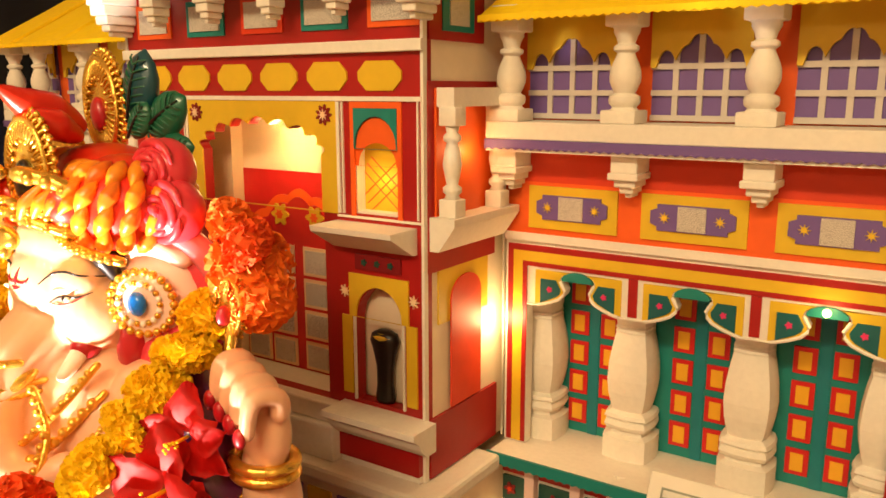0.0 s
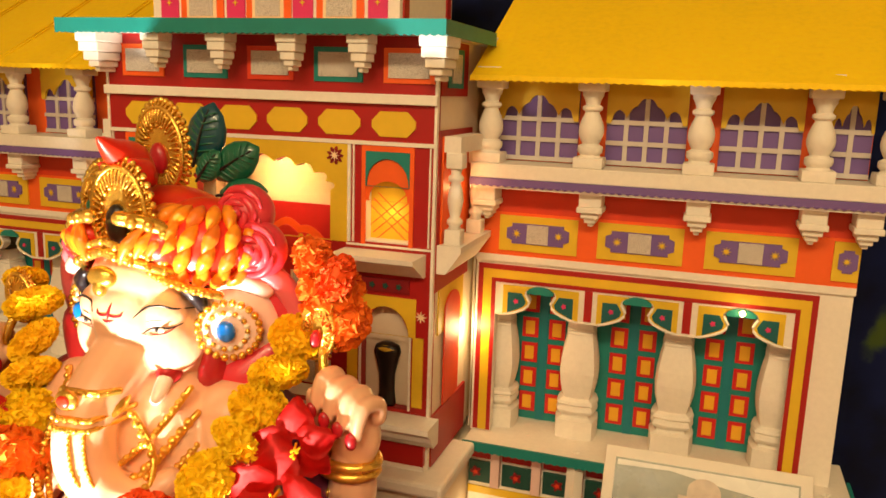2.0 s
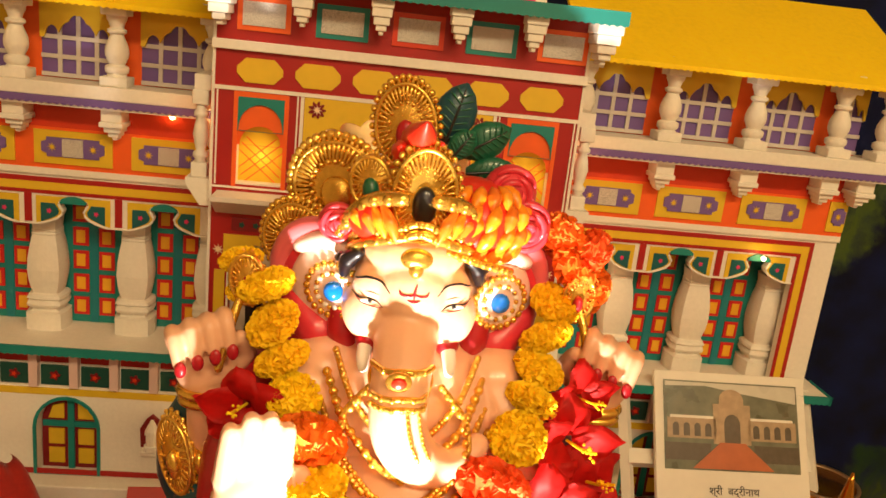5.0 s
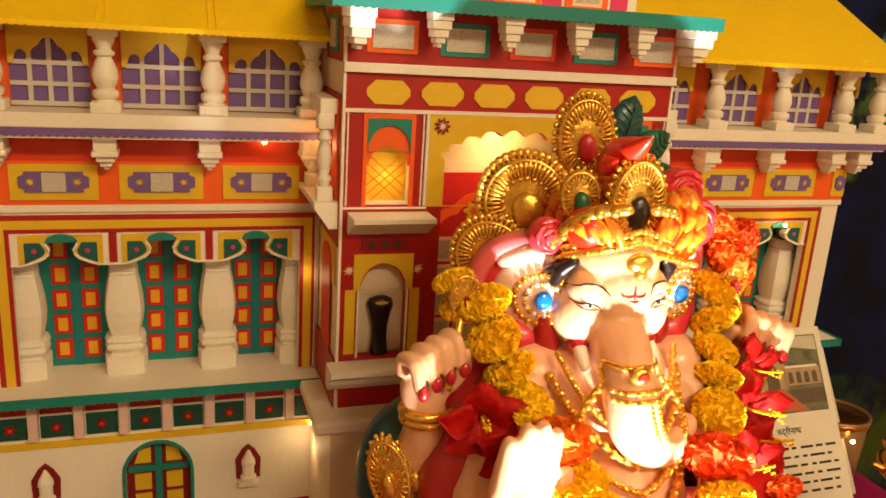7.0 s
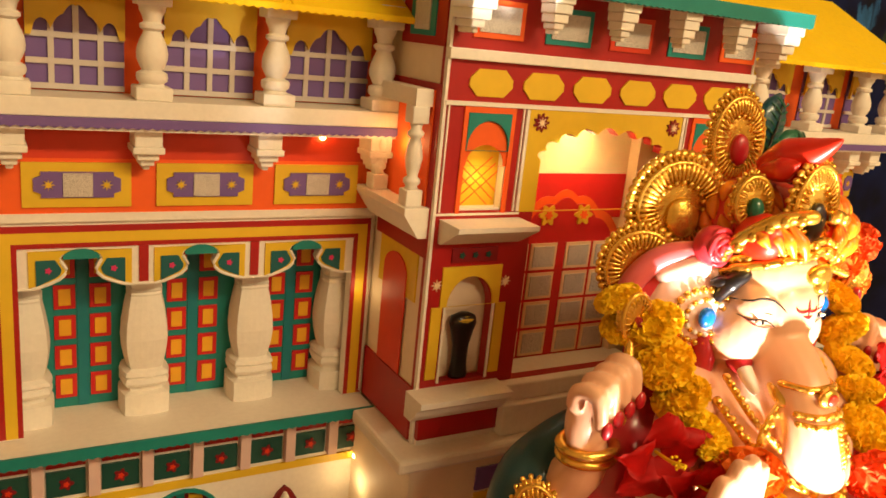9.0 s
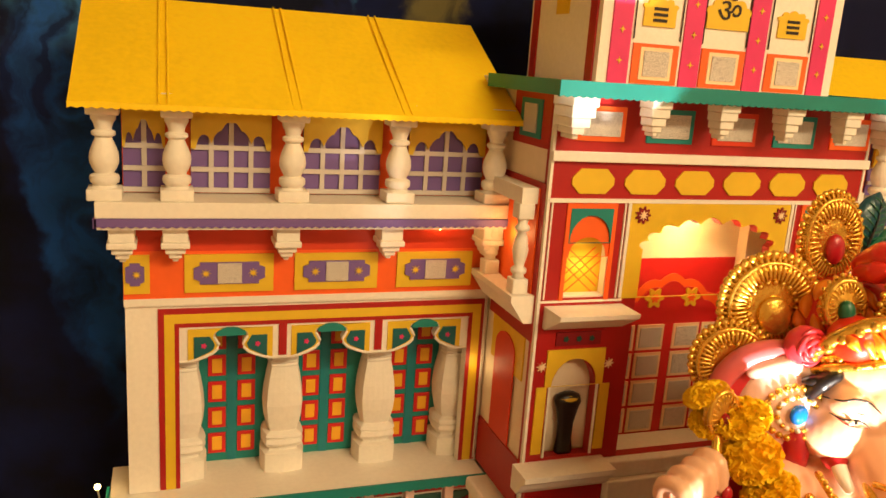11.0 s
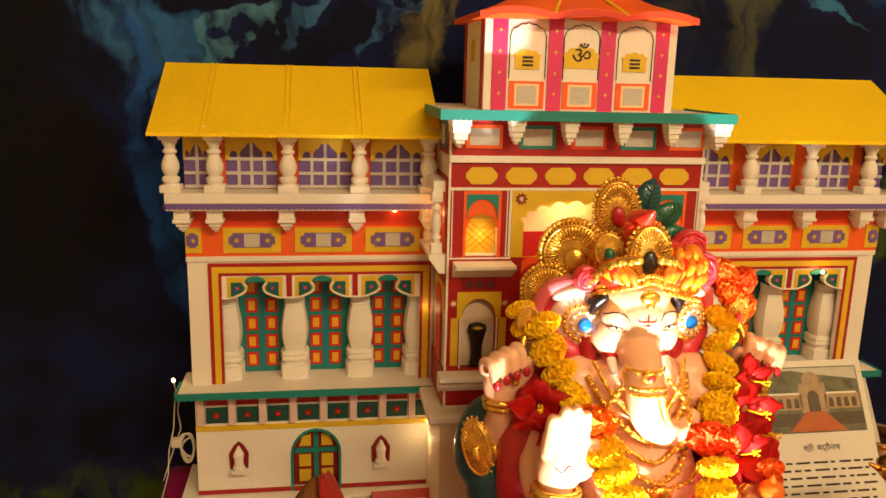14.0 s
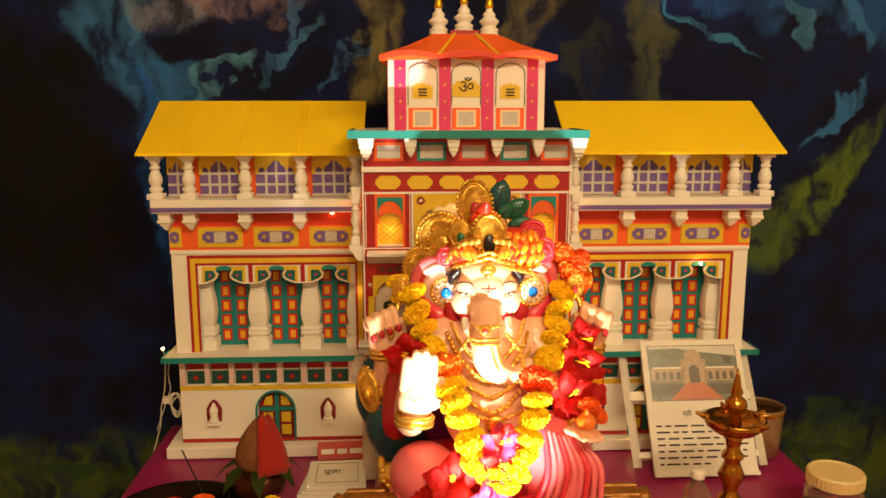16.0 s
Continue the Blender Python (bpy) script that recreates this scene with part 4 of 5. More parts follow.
def orn(bm, c, rx, rz, tilt=0.0, yaw=0.0, jewel=IN, jr=.3, beads=26):
    """An upright gold plume: a dished oval with beaded rims and a jewel, facing -y."""
    m = pose(*c, 0, tilt, yaw)
    blob(bm, c, (rx * .94, .007, rz * .94), GO, 0, tilt, yaw, 28, 10)
    for ring, br, dy in ((1.0, .085, -.001), (.74, .06, -.006), (.5, .05, -.008)):
        n = int(beads * ring)
        for i in range(n):
            a = 2 * math.pi * i / n
            p = m @ Vector((rx * ring * math.cos(a), dy, rz * ring * math.sin(a)))
            blob(bm, p, (br * rx * 1.25, br * rx * 1.1, br * rx * 1.25), GO, 0, 0, 0, 8, 6)
    for i in range(beads + 8):
        a = 2 * math.pi * i / (beads + 8)
        ca, sa = math.cos(a), math.sin(a)
        limb(bm, [m @ Vector((rx * .56 * ca, -.0085, rz * .56 * sa)), m @ Vector((rx * .76 * ca, -.0075, rz * .76 * sa)), m @ Vector((rx * .97 * ca, -.002, rz * .97 * sa))], [rx * .03, rx * .055, rx * .05], GO, 5)
    pts = [m @ Vector((rx * .86 * math.cos(2 * math.pi * i / 24), -.006, rz * .86 * math.sin(2 * math.pi * i / 24))) for i in range(25)]
    limb(bm, pts, [.0022] * 25, GO, 6)
    if jr:
        blob(bm, m @ Vector((0, -.008, -rz * .18)), (rx * jr, .006, rz * jr * 1.1), jewel, 0, tilt, yaw, 16, 10)


def hand(fl, bm, wrist, up, out, side, s=1.0, curl=1.0):
    """A small hand at a wrist: up is where it points, out where the palm faces, side towards the thumb."""
    W, U, O, S = Vector(wrist), Vector(up).normalized(), Vector(out).normalized(), Vector(side).normalized()
    m = Matrix((S, O, U)).transposed().to_euler()
    c = W + U * .020 * s
    blob(fl, c, (.0185 * s, .011 * s, .022 * s), SK, *[math.degrees(a) for a in m])
    for k in range(4):
        b = c + U * .016 * s + S * ((.0150 - .0103 * k) if curl else (.0122 - .0082 * k)) * s
        ln = (.024, .028, .027, .021)[k] * s
        if curl:
            lift = (.016, .013, .010, .006)[k]
            p1, p2, p3 = b + U * lift * s + O * .002 * s, b + U * (lift + .001) * s + O * .0135 * s, b + U * (lift - .016) * s + O * .0165 * s
            limb(fl, [b - U * .004, p1, p2, p3], [.0052 * s, .0050 * s, .0047 * s, .0038 * s], SK, 10)
            blob(bm, p3 + O * .0036 * s - U * .001 * s, (.0036 * s, .0024 * s, .0052 * s), CR, 0, 0, 0, 10, 6)
        else:
            e = b + U * ln * 1.15 + S * (.0008 - .0005 * k) * s
            limb(fl, [b - U * .006, b + U * ln * .5, e], [.0065 * s, .006 * s, .0042 * s], SK, 10)
    b = c + S * .016 * s - U * .004 * s
    limb(fl, [b, b + S * .009 * s + U * .012 * s + O * .004 * s, b + S * .006 * s + U * .026 * s + O * (.012 if curl else .003) * s], [.007 * s, .0062 * s, .0045 * s], SK, 10)
    for d in (-.004, .002):
        pts = [W + U * d * s + (S * math.cos(a) * .017 + O * math.sin(a) * .014) * s for a in [2 * math.pi * i / 16 for i in range(17)]]
        limb(bm, pts, [.0032 * s] * 17, GO, 8)


def rose(bm, c, r, mi):
    blob(bm, c, (r, r * .8, r), mi)
    for k in range(9):
        a = k * 2.4
        rr = r * (.2 + .085 * k)
        pts = [(c[0] + rr * math.cos(a + t * .32), c[1] - r * (.86 - .05 * k), c[2] + rr * math.sin(a + t * .32)) for t in range(7)]
        limb(bm, pts, [r * .05, r * .12, r * .14, r * .15, r * .14, r * .12, r * .05], mi, 8)


def ring_of(bm, pts, r, mi, bead=0.0, step=1):
    limb(bm, pts, [r] * len(pts), mi, 8)
    if bead:
        P = [Vector(p) for p in pts]
        for a, b in zip(P, P[1:]):
            n = max(1, int((b - a).length / (bead * 2.1)))
            for i in range(n):
                blob(bm, a.lerp(b, i / n) + Vector((0, -r * .8, 0)), (bead, bead, bead), mi, 0, 0, 0, 8, 6)


def idol():
    bm = Clay()
    # bolster behind, lap, knees, belly, chest
    blob(bm, (-.145, -.295, .165), (.055, .05, .085), TE, 0, -12, 0)
    blob(bm, (.16, -.285, .15), (.05, .05, .08), VI, 0, 12, 0)
    blob(bm, (.01, -.30, .21), (.13, .06, .13), VI)
    blob(bm, (.01, -.345, .105), (.15, .095, .06), CR)
    blob(bm, (-.10, -.405, .125), (.056, .062, .05), PR, 0, 0, 20)
    blob(bm, (.115, -.40, .135), (.066, .072, .088), PR, -12, -18, -10)
    for k in range(9):
        a = -.6 + .15 * k
        limb(bm, [(.085 + .008 * k, -.452 + .002 * k, .215 - .004 * k), (.088 + .011 * k, -.478 + .003 * k, .15), (.06 + .014 * k, -.47, .075)], [.004, .006, .004], RO if k % 3 == 0 else PR, 8)
    limb(bm, [(-.13, -.40, .085), (-.04, -.455, .075), (.05, -.46, .072)], [.032, .03, .022], PR)
    limb(bm, [(.14, -.40, .085), (.06, -.45, .07), (-.02, -.455, .062)], [.034, .03, .022], RO)
    # flesh, fused into one surface: belly, chest, head, trunk, arms
    fl = Clay()
    blob(fl, (.01, -.365, .215), (.078, .075, .078), SK)
    blob(fl, (.01, -.335, .305), (.088, .058, .07), SK)
    for s in (-1, 1):
        blob(fl, (.01 + s * .075, -.33, .335), (.035, .034, .032), SK)
    hx0 = .004
    blob(fl, (hx0, -.312, .428), (.054, .056, .058), SK)
    blob(fl, (hx0, -.326, .446), (.050, .047, .034), SK)
    blob(fl, (hx0, -.352, .418), (.034, .030, .036), SK)
    for s in (-1, 1):
        blob(fl, (hx0 + s * .031, -.340, .399), (.027, .030, .031), SK)
        blob(fl, (hx0 + s * .026, -.350, .424), (.024, .020, .020), SK)
        blob(fl, (hx0 + s * .039, -.326, .386), (.018, .022, .020), SK)
    limb(fl, [(hx0, -.346, .414), (.003, -.352, .392), (.000, -.386, .366), (-.002, -.4035, .342), (.002, -.411, .316), (.016, -.412, .297), (.036, -.408, .289), (.054, -.402, .292), (.068, -.394, .303)], [.034, .0285, .025, .0240, .0235, .0215, .0175, .014, .011], SK, 18)
    arms = []
    for s in (-1, 1):
        o = .004
        hy = -.332 if s < 0 else -.318
        hx = o + s * (.166 if s < 0 else .180)
        limb(fl, [(o + s * .075, -.322, .325), (o + s * .125, -.300, .268), (o + s * .160, -.300, .245), (hx, hy + .006, .282), (hx, hy, .306)], [.032, .03, .026, .021, .0175], SK)
        hand(fl, bm, (hx, hy, .307), (s * .16, -.1, 1), (-s * .35, -1, 0), (-s, .3 * s * s, 0), 1.42, 1)
        arms.append((s, o, hx, hy))
    limb(fl, [(-.075, -.34, .32), (-.115, -.365, .245), (-.122, -.405, .215), (-.113, -.430, .236)], [.034, .03, .025, .018], SK)
    hand(fl, bm, (-.116, -.428, .228), (.10, -.06, 1), (.1, -1, .05), (1, .1, -.1), 1.62, 0)
    limb(fl, [(.09, -.34, .32), (.135, -.35, .25), (.150, -.385, .205), (.148, -.420, .205)], [.034, .03, .025, .018], SK)
    hand(fl, bm, (.148, -.420, .205), (.1, -1, .12), (0, .15, 1), (-1, 0, 0), 1.1, 0)
    rough = fl.link("flesh", [SKIN])
    fuse = rough.modifiers.new("fuse", "REMESH")
    fuse.mode, fuse.voxel_size = "VOXEL", .0021
    soft = rough.modifiers.new("soft", "SMOOTH")
    soft.factor, soft.iterations = .5, 3
    deps = bpy.context.evaluated_depsgraph_get()
    flesh = bpy.data.meshes.new_from_object(rough.evaluated_get(deps))
    bpy.data.objects.remove(rough)
    bm.mesh(flesh, SK)
    tree = BVHTree.FromPolygons([v.co for v in flesh.vertices], [tuple(p.vertices) for p in flesh.polygons])

    def skin(x, z, lift=0.0):
        """The point of the flesh that shows from the front at x and z."""
        p, n, k, d = tree.ray_cast(Vector((x, -.7, z)), Vector((0, 1, 0)))
        return (p + n * lift) if p else Vector((x, -.36, z))

    def line(pts, radii, mi, lift=.0002):
        limb(bm, [skin(x, z, lift) for x, z in pts], radii, mi, 6)
    for s in (-1, 1):
        ex = hx0 + s * .0355
        # ivory tusk in a red lip
        blob(bm, (hx0 + s * .034, -.352, .374), (.0105, .012, .011), CR, 0, s * 20, 0)
        limb(bm, [(hx0 + s * .034, -.352, .376), (hx0 + s * .036, -.366, .364), (hx0 + s * .036, -.374, .357)], [.007, .0062, .0045], WH, 12)
        # brow, upper lid with its flick, eye, lower lid
        line([(ex - s * .016, .4235), (ex - s * .009, .4305), (ex + s * .002, .4325), (ex + s * .011, .4295), (ex + s * .016, .4245)], [.0004, .0010, .0011, .0008, .0003], IN)
        e = skin(ex, .4125)
        blob(bm, e + Vector((0, .0012, 0)), (.0082, .0020, .0021), WH, 0, -s * 8, -s * 24, 14, 8)
        blob(bm, skin(ex - s * .001, .4126, .0010), (.0020, .0012, .0020), IN, 0, 0, -s * 20, 10, 6)
        line([(ex - s * .0115, .4095), (ex - s * .007, .4130), (ex, .4148), (ex + s * .008, .4142), (ex + s * .014, .4168)], [.0003, .0008, .0009, .0008, .0003], IN)
        line([(ex - s * .0105, .4090), (ex - s * .003, .4088), (ex + s * .006, .4108), (ex + s * .0115, .4150)], [.0003, .0005, .0006, .0003], CR)
        line([(ex - s * .008, .4195), (ex, .4212), (ex + s * .009, .4195)], [.0002, .0004, .0002], CR)
        # ear: flap, inside paled by painted-in spot light, rolled rim, lobe, jewelled stud
        blob(bm, (.007 + s * .080, -.308, .408), (.044, .013, .052), RO, 0, -s * 10, s * 22)
        blob(bm, (.007 + s * .073, -.319, .405), (.038, .012, .046), PALE, 0, -s * 10, s * 22)
        limb(bm, [(.006 + s * .046, -.325, .447), (.006 + s * .074, -.320, .460), (.006 + s * .103, -.306, .450), (.006 + s * .117, -.294, .420), (.006 + s * .110, -.296, .385)], [.006, .009, .010, .010, .007], PR)
        # highlight along the rim, painted as a paler roll
        limb(bm, [(.006 + s * .052, -.328, .440), (.006 + s * .076, -.325, .451), (.006 + s * .099, -.312, .440)], [.006, .009, .007], PALE)
        limb(bm, [(.006 + s * .102, -.302, .388), (.006 + s * .078, -.316, .364), (.006 + s * .050, -.322, .345)], [.017, .021, .008], RO)
        limb(bm, [(.006 + s * .062, -.328, .400), (.006 + s * .058, -.330, .370), (.006 + s * .046, -.328, .347)], [.008, .013, .006], CR)
        m = Vector((.0105 + s * .072, -.331, .409))
        blob(bm, m, (.025, .005, .025), PALE, 0, 0, s * 22)
        for i in range(22):
            a = 2 * math.pi * i / 22
            blob(bm, m + Vector((.0232 * math.cos(a), -.003 - s * -.0100 * math.cos(a), .0232 * math.sin(a))), (.0034, .0034, .0034), GO, 0, 0, 0, 8, 6)
            blob(bm, m + Vector((.0152 * math.cos(a), -.0055 - s * -.0066 * math.cos(a), .0152 * math.sin(a))), (.0024, .0024, .0024), WH if i % 2 else GO, 0, 0, 0, 8, 6)
        blob(bm, m + Vector((0, -.007, 0)), (.0085, .0055, .0090), BL)
        # lock of black hair before the ear
        limb(bm, [(hx0 + s * .046, -.352, .449), (hx0 + s * .055, -.345, .440), (hx0 + s * .058, -.338, .425)], [.005, .008, .004], IN, 10)
        limb(bm, [(hx0 + s * .052, -.350, .444), (hx0 + s * .061, -.341, .441), (hx0 + s * .064, -.336, .439)], [.004, .005, .003], IN, 10)
    # forehead mark: a drop between two curls over a bar
    line([(.004, .4215), (.0045, .4275), (.006, .4340)], [.0006, .0014, .0003], CR)
    line([(-.008, .4275), (-.006, .4245), (.000, .4240), (.004, .4255)], [.0005, .0011, .0011, .0008], CR)
    line([(.004, .4255), (.008, .4240), (.014, .4245), (.016, .4275)], [.0008, .0011, .0011, .0005], CR)
    line([(-.001, .4205), (.004, .4195), (.009, .4205)], [.0004, .0014, .0004], CR)
    # gold cap and chains on the trunk
    blob(bm, (-.001, -.3905, .358), (.0272, .0262, .0120), GO, 32)
    for z, r in ((.372, .0030), (.354, .0026), (.347, .0022)):
        ring_of(bm, [skin(x, z - .10 * abs(x), .0006) for x in (-.024, -.016, -.008, 0, .008, .016, .023)], r, GO, .0026)
    blob(bm, skin(-.004, .366, .001) + Vector((0, -.0015, 0)), (.0105, .005, .0085), GO)
    blob(bm, skin(-.004, .366, .001) + Vector((0, -.005, 0)), (.0062, .0035, .0052), FE)
    for x in (.004, .013):
        ring_of(bm, [skin(x, .345, .0004), skin(x + .002, .332, .0006), skin(x + .006, .318, .0006), skin(x + .012, .306, .0004)], .0012, GO, .0017)
    # necklaces
    for k in range(4):
        z, w = .352 - .020 * k, .060 + .006 * k
        ring_of(bm, [(.005 - w, -.362, z + .015), (.005 - w * .75, -.385 - .006 * k, z - .015), (.005 - w * .35, -.40 - .012 * k, z - .04), (.005, -.405 - .014 * k, z - .05), (.005 + w * .35, -.40 - .012 * k, z - .04), (.005 + w * .75, -.385 - .006 * k, z - .015), (.005 + w, -.362, z + .015)], .0028, GO, .0042 if k % 2 else .003)
    for s in (-1, 1):
        ring_of(bm, [(.005 + s * .028, -.392, .352), (.005 + s * .05, -.398, .325), (.005 + s * .052, -.412, .295), (.005 + s * .03, -.425, .272)], .0026, GO, .0034)
    ring_of(bm, [(-.055, -.42, .262), (-.03, -.438, .238), (.01, -.445, .230), (.05, -.438, .240), (.075, -.42, .262)], .0024, GO, .0034)
    blob(bm, (.01, -.443, .222), (.016, .008, .016), GO)
    blob(bm, (.01, -.4405, .205), (.0035, .002, .0035), IN)
    # crown
    for k, (rr, z) in enumerate(((.0, .0), (.004, .008))):
        pts = [(.004 + .056 * math.sin(a), -.322 - .060 * math.cos(a), .444 + z + .032 * (1 - abs(a) / 1.5) ** .8) for a in [-1.5 + 3.0 * i / 14 for i in range(15)]]
        ring_of(bm, pts, .0042 - .0012 * k, GO, .0032)
    for s in (-1, 1):
        blob(bm, (.002 + s * .035, -.352, .480), (.021, .022, .019), FE, 0, s * 18, 0)
        ring_of(bm, [(.002 + s * .062, -.335, .462), (.002 + s * .052, -.352, .482), (.002 + s * .036, -.366, .497), (.002 + s * .014, -.378, .502)], .0062, GO, .0052)
        for k in range(4):
            limb(bm, [(.002 + s * (.016 + .009 * k), -.381 + .004 * k, .468 + .002 * k), (.002 + s * (.022 + .009 * k), -.379 + .005 * k, .482), (.002 + s * (.030 + .007 * k), -.370 + .004 * k, .495 - .003 * k)], [.002, .0056, .002], SA if k % 2 else TU, 8)
    blob(bm, (.01, -.306, .482), (.058, .048, .038), FE)
    C, R = Vector((.050, -.316, .476)), Vector((.050, .048, .039))
    blob(bm, C, tuple(R * .97), FE, 0, 0, 0)
    D, Q = Vector((.010, -.306, .482)), Vector((.058, .048, .038))
    for row in range(3):
        for k in range(4):
            pts = []
            for i in range(5):
                v = -1 + i / 2
                a, e = -1.55 + .36 * k - .12 * v, -.05 + .42 * row + .25 * v
                pts.append(D + Vector((math.sin(a) * math.cos(e) * Q.x, -math.cos(a) * math.cos(e) * Q.y, math.sin(e) * Q.z)))
            limb(bm, pts, [.0014, .0046, .0058, .0046, .0014], SA if (k + row) % 3 else TU, 10)
    # rows of plump saffron folds netted in red
    for row in range(4):
        for k in range(9):
            w, u = -1.0 + .37 * k + .10 * row, -.62 + .46 * row
            pts = []
            for i in range(5):
                v = -1 + i / 2
                a, e = w + .13 * v, u + .27 * v
                n = Vector((math.sin(a) * math.cos(e), -math.cos(a) * math.cos(e), math.sin(e)))
                pts.append(C + Vector((n.x * R.x, n.y * R.y, n.z * R.z)))
            limb(bm, pts, [.0014, .0050, .0064, .0050, .0014], SA if (k + row) % 3 else TU, 10)
    ring_of(bm, [C + Vector((math.sin(a) * R.x * .98, -math.cos(a) * R.y * .98, -.012 - .013 * (a + .9))) for a in [-.9 + 1.7 * i / 14 for i in range(15)]], .0036, GO, .0032)
    orn(bm, (.006, -.360, .503), .029, .043, 0, 0, IN, .34, 32)
    blob(bm, (.003, -.384, .456), (.013, .007, .009), GO)
    blob(bm, (.003, -.387, .448), (.006, .005, .007), GO)
    orn(bm, (-.036, -.336, .505), .019, .025, -10, -14, LE, .36, 20)
    orn(bm, (-.010, -.286, .548), .030, .042, -6, -8, CR, .3, 34)
    orn(bm, (-.066, -.288, .490), .043, .045, -20, -16, GO, .36, 40)
    orn(bm, (-.098, -.288, .440), .034, .036, -20, -20, GO, .3, 34)
    rose(bm, (.084, -.306, .502), .024, RO)
    rose(bm, (.099, -.312, .474), .024, RO)
    rose(bm, (-.062, -.330, .468), .017, RO)
    # red plume thrust forward, green peacock leaves behind
    limb(bm, [(-.004, -.318, .533), (-.002, -.338, .543), (.000, -.358, .550), (.001, -.378, .562)], [.008, .015, .012, .002], FE, 10)
    limb(bm, [(.004, -.325, .526), (.012, -.345, .535), (.016, -.362, .545)], [.007, .012, .002], FE, 10)
    limb(bm, [(-.010, -.325, .528), (-.014, -.345, .534), (-.016, -.358, .540)], [.007, .010, .002], FE, 10)
    for (x, y, z), ln, wd, ry, mi in (((.024, -.284, .536), .056, .019, 16, TE), ((.040, -.284, .528), .050, .017, 58, LE), ((.046, -.286, .512), .046, .013, 82, LE), ((.030, -.292, .524), .032, .012, 36, LE)):
        mm = pose(x, y, z, 0, ry, 0)
        prof = [(0, .3), (.2, .75), (.45, 1), (.65, .92), (.85, .6), (1, .06)]
        bm.rings([[mm @ Vector((wd * w * math.cos(2 * math.pi * k / 18), .5 * wd * w * math.sin(2 * math.pi * k / 18), ln * u)) for k in range(18)] for u, w in prof], mi)
        for k in range(7):
            u = .12 + .11 * k
            for sg in (-1, 1):
                w0 = .9 * wd * math.sin(math.pi * min(.95, .25 + .72 * u))
                limb(bm, [mm @ Vector((0, -.5 * wd, ln * u)), mm @ Vector((sg * w0 * .5, -.44 * wd, ln * (u + .07))), mm @ Vector((sg * w0 * .85, -.25 * wd, ln * (u + .11)))], [.0006, .0009, .0005], LE, 5)
        limb(bm, [mm @ Vector((0, -.5 * wd, 0)), mm @ Vector((0, -.52 * wd, ln * .5)), mm @ Vector((0, -.3 * wd, ln * .9))], [.0014, .0012, .0006], IN, 6)
    # raised rear hands with gold tools, armlets
    for s, o, hx, hy in arms:
        limb(bm, [(hx - s * .010, hy - .022, .338), (hx - s * .020, hy - .008, .385), (hx - s * .026, hy + .002, .402)], [.0035, .004, .004], GO)
        orn(bm, (hx - s * .028, hy + .004, .412), .016, .025, s * 10, 0, CR, .3, 16)
        orn(bm, (o + s * .172, -.322, .240), .020, .036, s * 10, s * 14, GO, .3, 18)
        ring_of(bm, [(o + s * (.138 + .03 * math.cos(a)), -.308 - .03 * math.sin(a), .268 + .012 * math.cos(a)) for a in [2 * math.pi * i / 14 for i in range(15)]], .004, GO, .004)
    limb(bm, [(-.128, -.285, .300), (-.178, -.288, .262), (-.186, -.290, .205), (-.160, -.300, .150)], [.016, .028, .030, .022], TE)
    orn(bm, (-.190, -.318, .236), .022, .042, -14, -34, GO, .3, 20)
    # mark on the blessing palm, sweet on the other
    line([(-.124, .270), (-.116, .264), (-.108, .271), (-.100, .264)], [.0009] * 4, CR)
    line([(-.118, .256), (-.108, .259), (-.100, .254)], [.0007] * 3, CR)
    blob(bm, (.152, -.450, .226), (.016, .016, .014), TU)
    limb(bm, [(.152, -.450, .234), (.152, -.450, .247)], [.010, .001], TU)
    # sleeves and shawl
    for s in (-1, 1):
        limb(bm, [(.004 + s * .07, -.315, .355), (.004 + s * .115, -.315, .31), (.004 + s * .135, -.335, .25), (.004 + s * .15, -.345, .18)], [.02, .036, .036, .024], CR if s < 0 else VI)
        blob(bm, (.004 + s * .16, -.372, .10), (.02, .018, .03), GO)
        ring_of(bm, [(.004 + s * .145, -.40, .085), (.004 + s * .17, -.385, .105), (.004 + s * .175, -.36, .13)], .007, GO, .007)
    ob = bm.link("idol", MATS)
    tagged(ob, "painted clay elephant-headed idol with gold crown, seated", "statue")


idol()


def idol_seat():
    S = thing("low_stool", "carved gold-painted low seat under the idol", "stool")
    wood = paint("gilt_carved_wood", (150, 96, 34), 0.38, 0.5, var=0.3, grain=90, bump=0.9, spots=30)
    part("seat_block", bx(-.185, .205, -.47, -.25, .004, .052, bevel=.006), wood, S)
    part("seat_cushion", bx(-.175, .195, -.465, -.26, .0525, .070, bevel=.008), paint("red_velvet", (150, 18, 26), 0.8, sheen=0.5), S)
    for x in (-.17, .19):
        for y in (-.455, -.27):
            part("foot", lathe([(.016, 0), (.020, .004), (.012, .008), (.014, .0185)], 14, cx=x, cy=y, cz=TABLE), wood, S, smooth=True)
    for s in (-1, 1):
        cx = .01 + s * .205
        prof = [(.004, -.055), (.016, -.052), (.022, -.045), (.018, -.038), (.024, -.030), (.026, 0), (.024, .030), (.018, .038), (.022, .045), (.016, .052), (.004, .055)]
        b = part("arm_bolster", lathe(prof, 18), wood, S, smooth=True)
        b.matrix_local = pose(cx, -.42, .078, 0, 90, 0)
        for k in range(8):
            a = 2 * math.pi * k / 8
            part("rib", tube([(cx - .03, -.42 + .025 * math.cos(a), .078 + .025 * math.sin(a)), (cx + .03, -.42 + .025 * math.cos(a), .078 + .025 * math.sin(a))], .0035, 6), wood, S)
    return S


idol_seat()

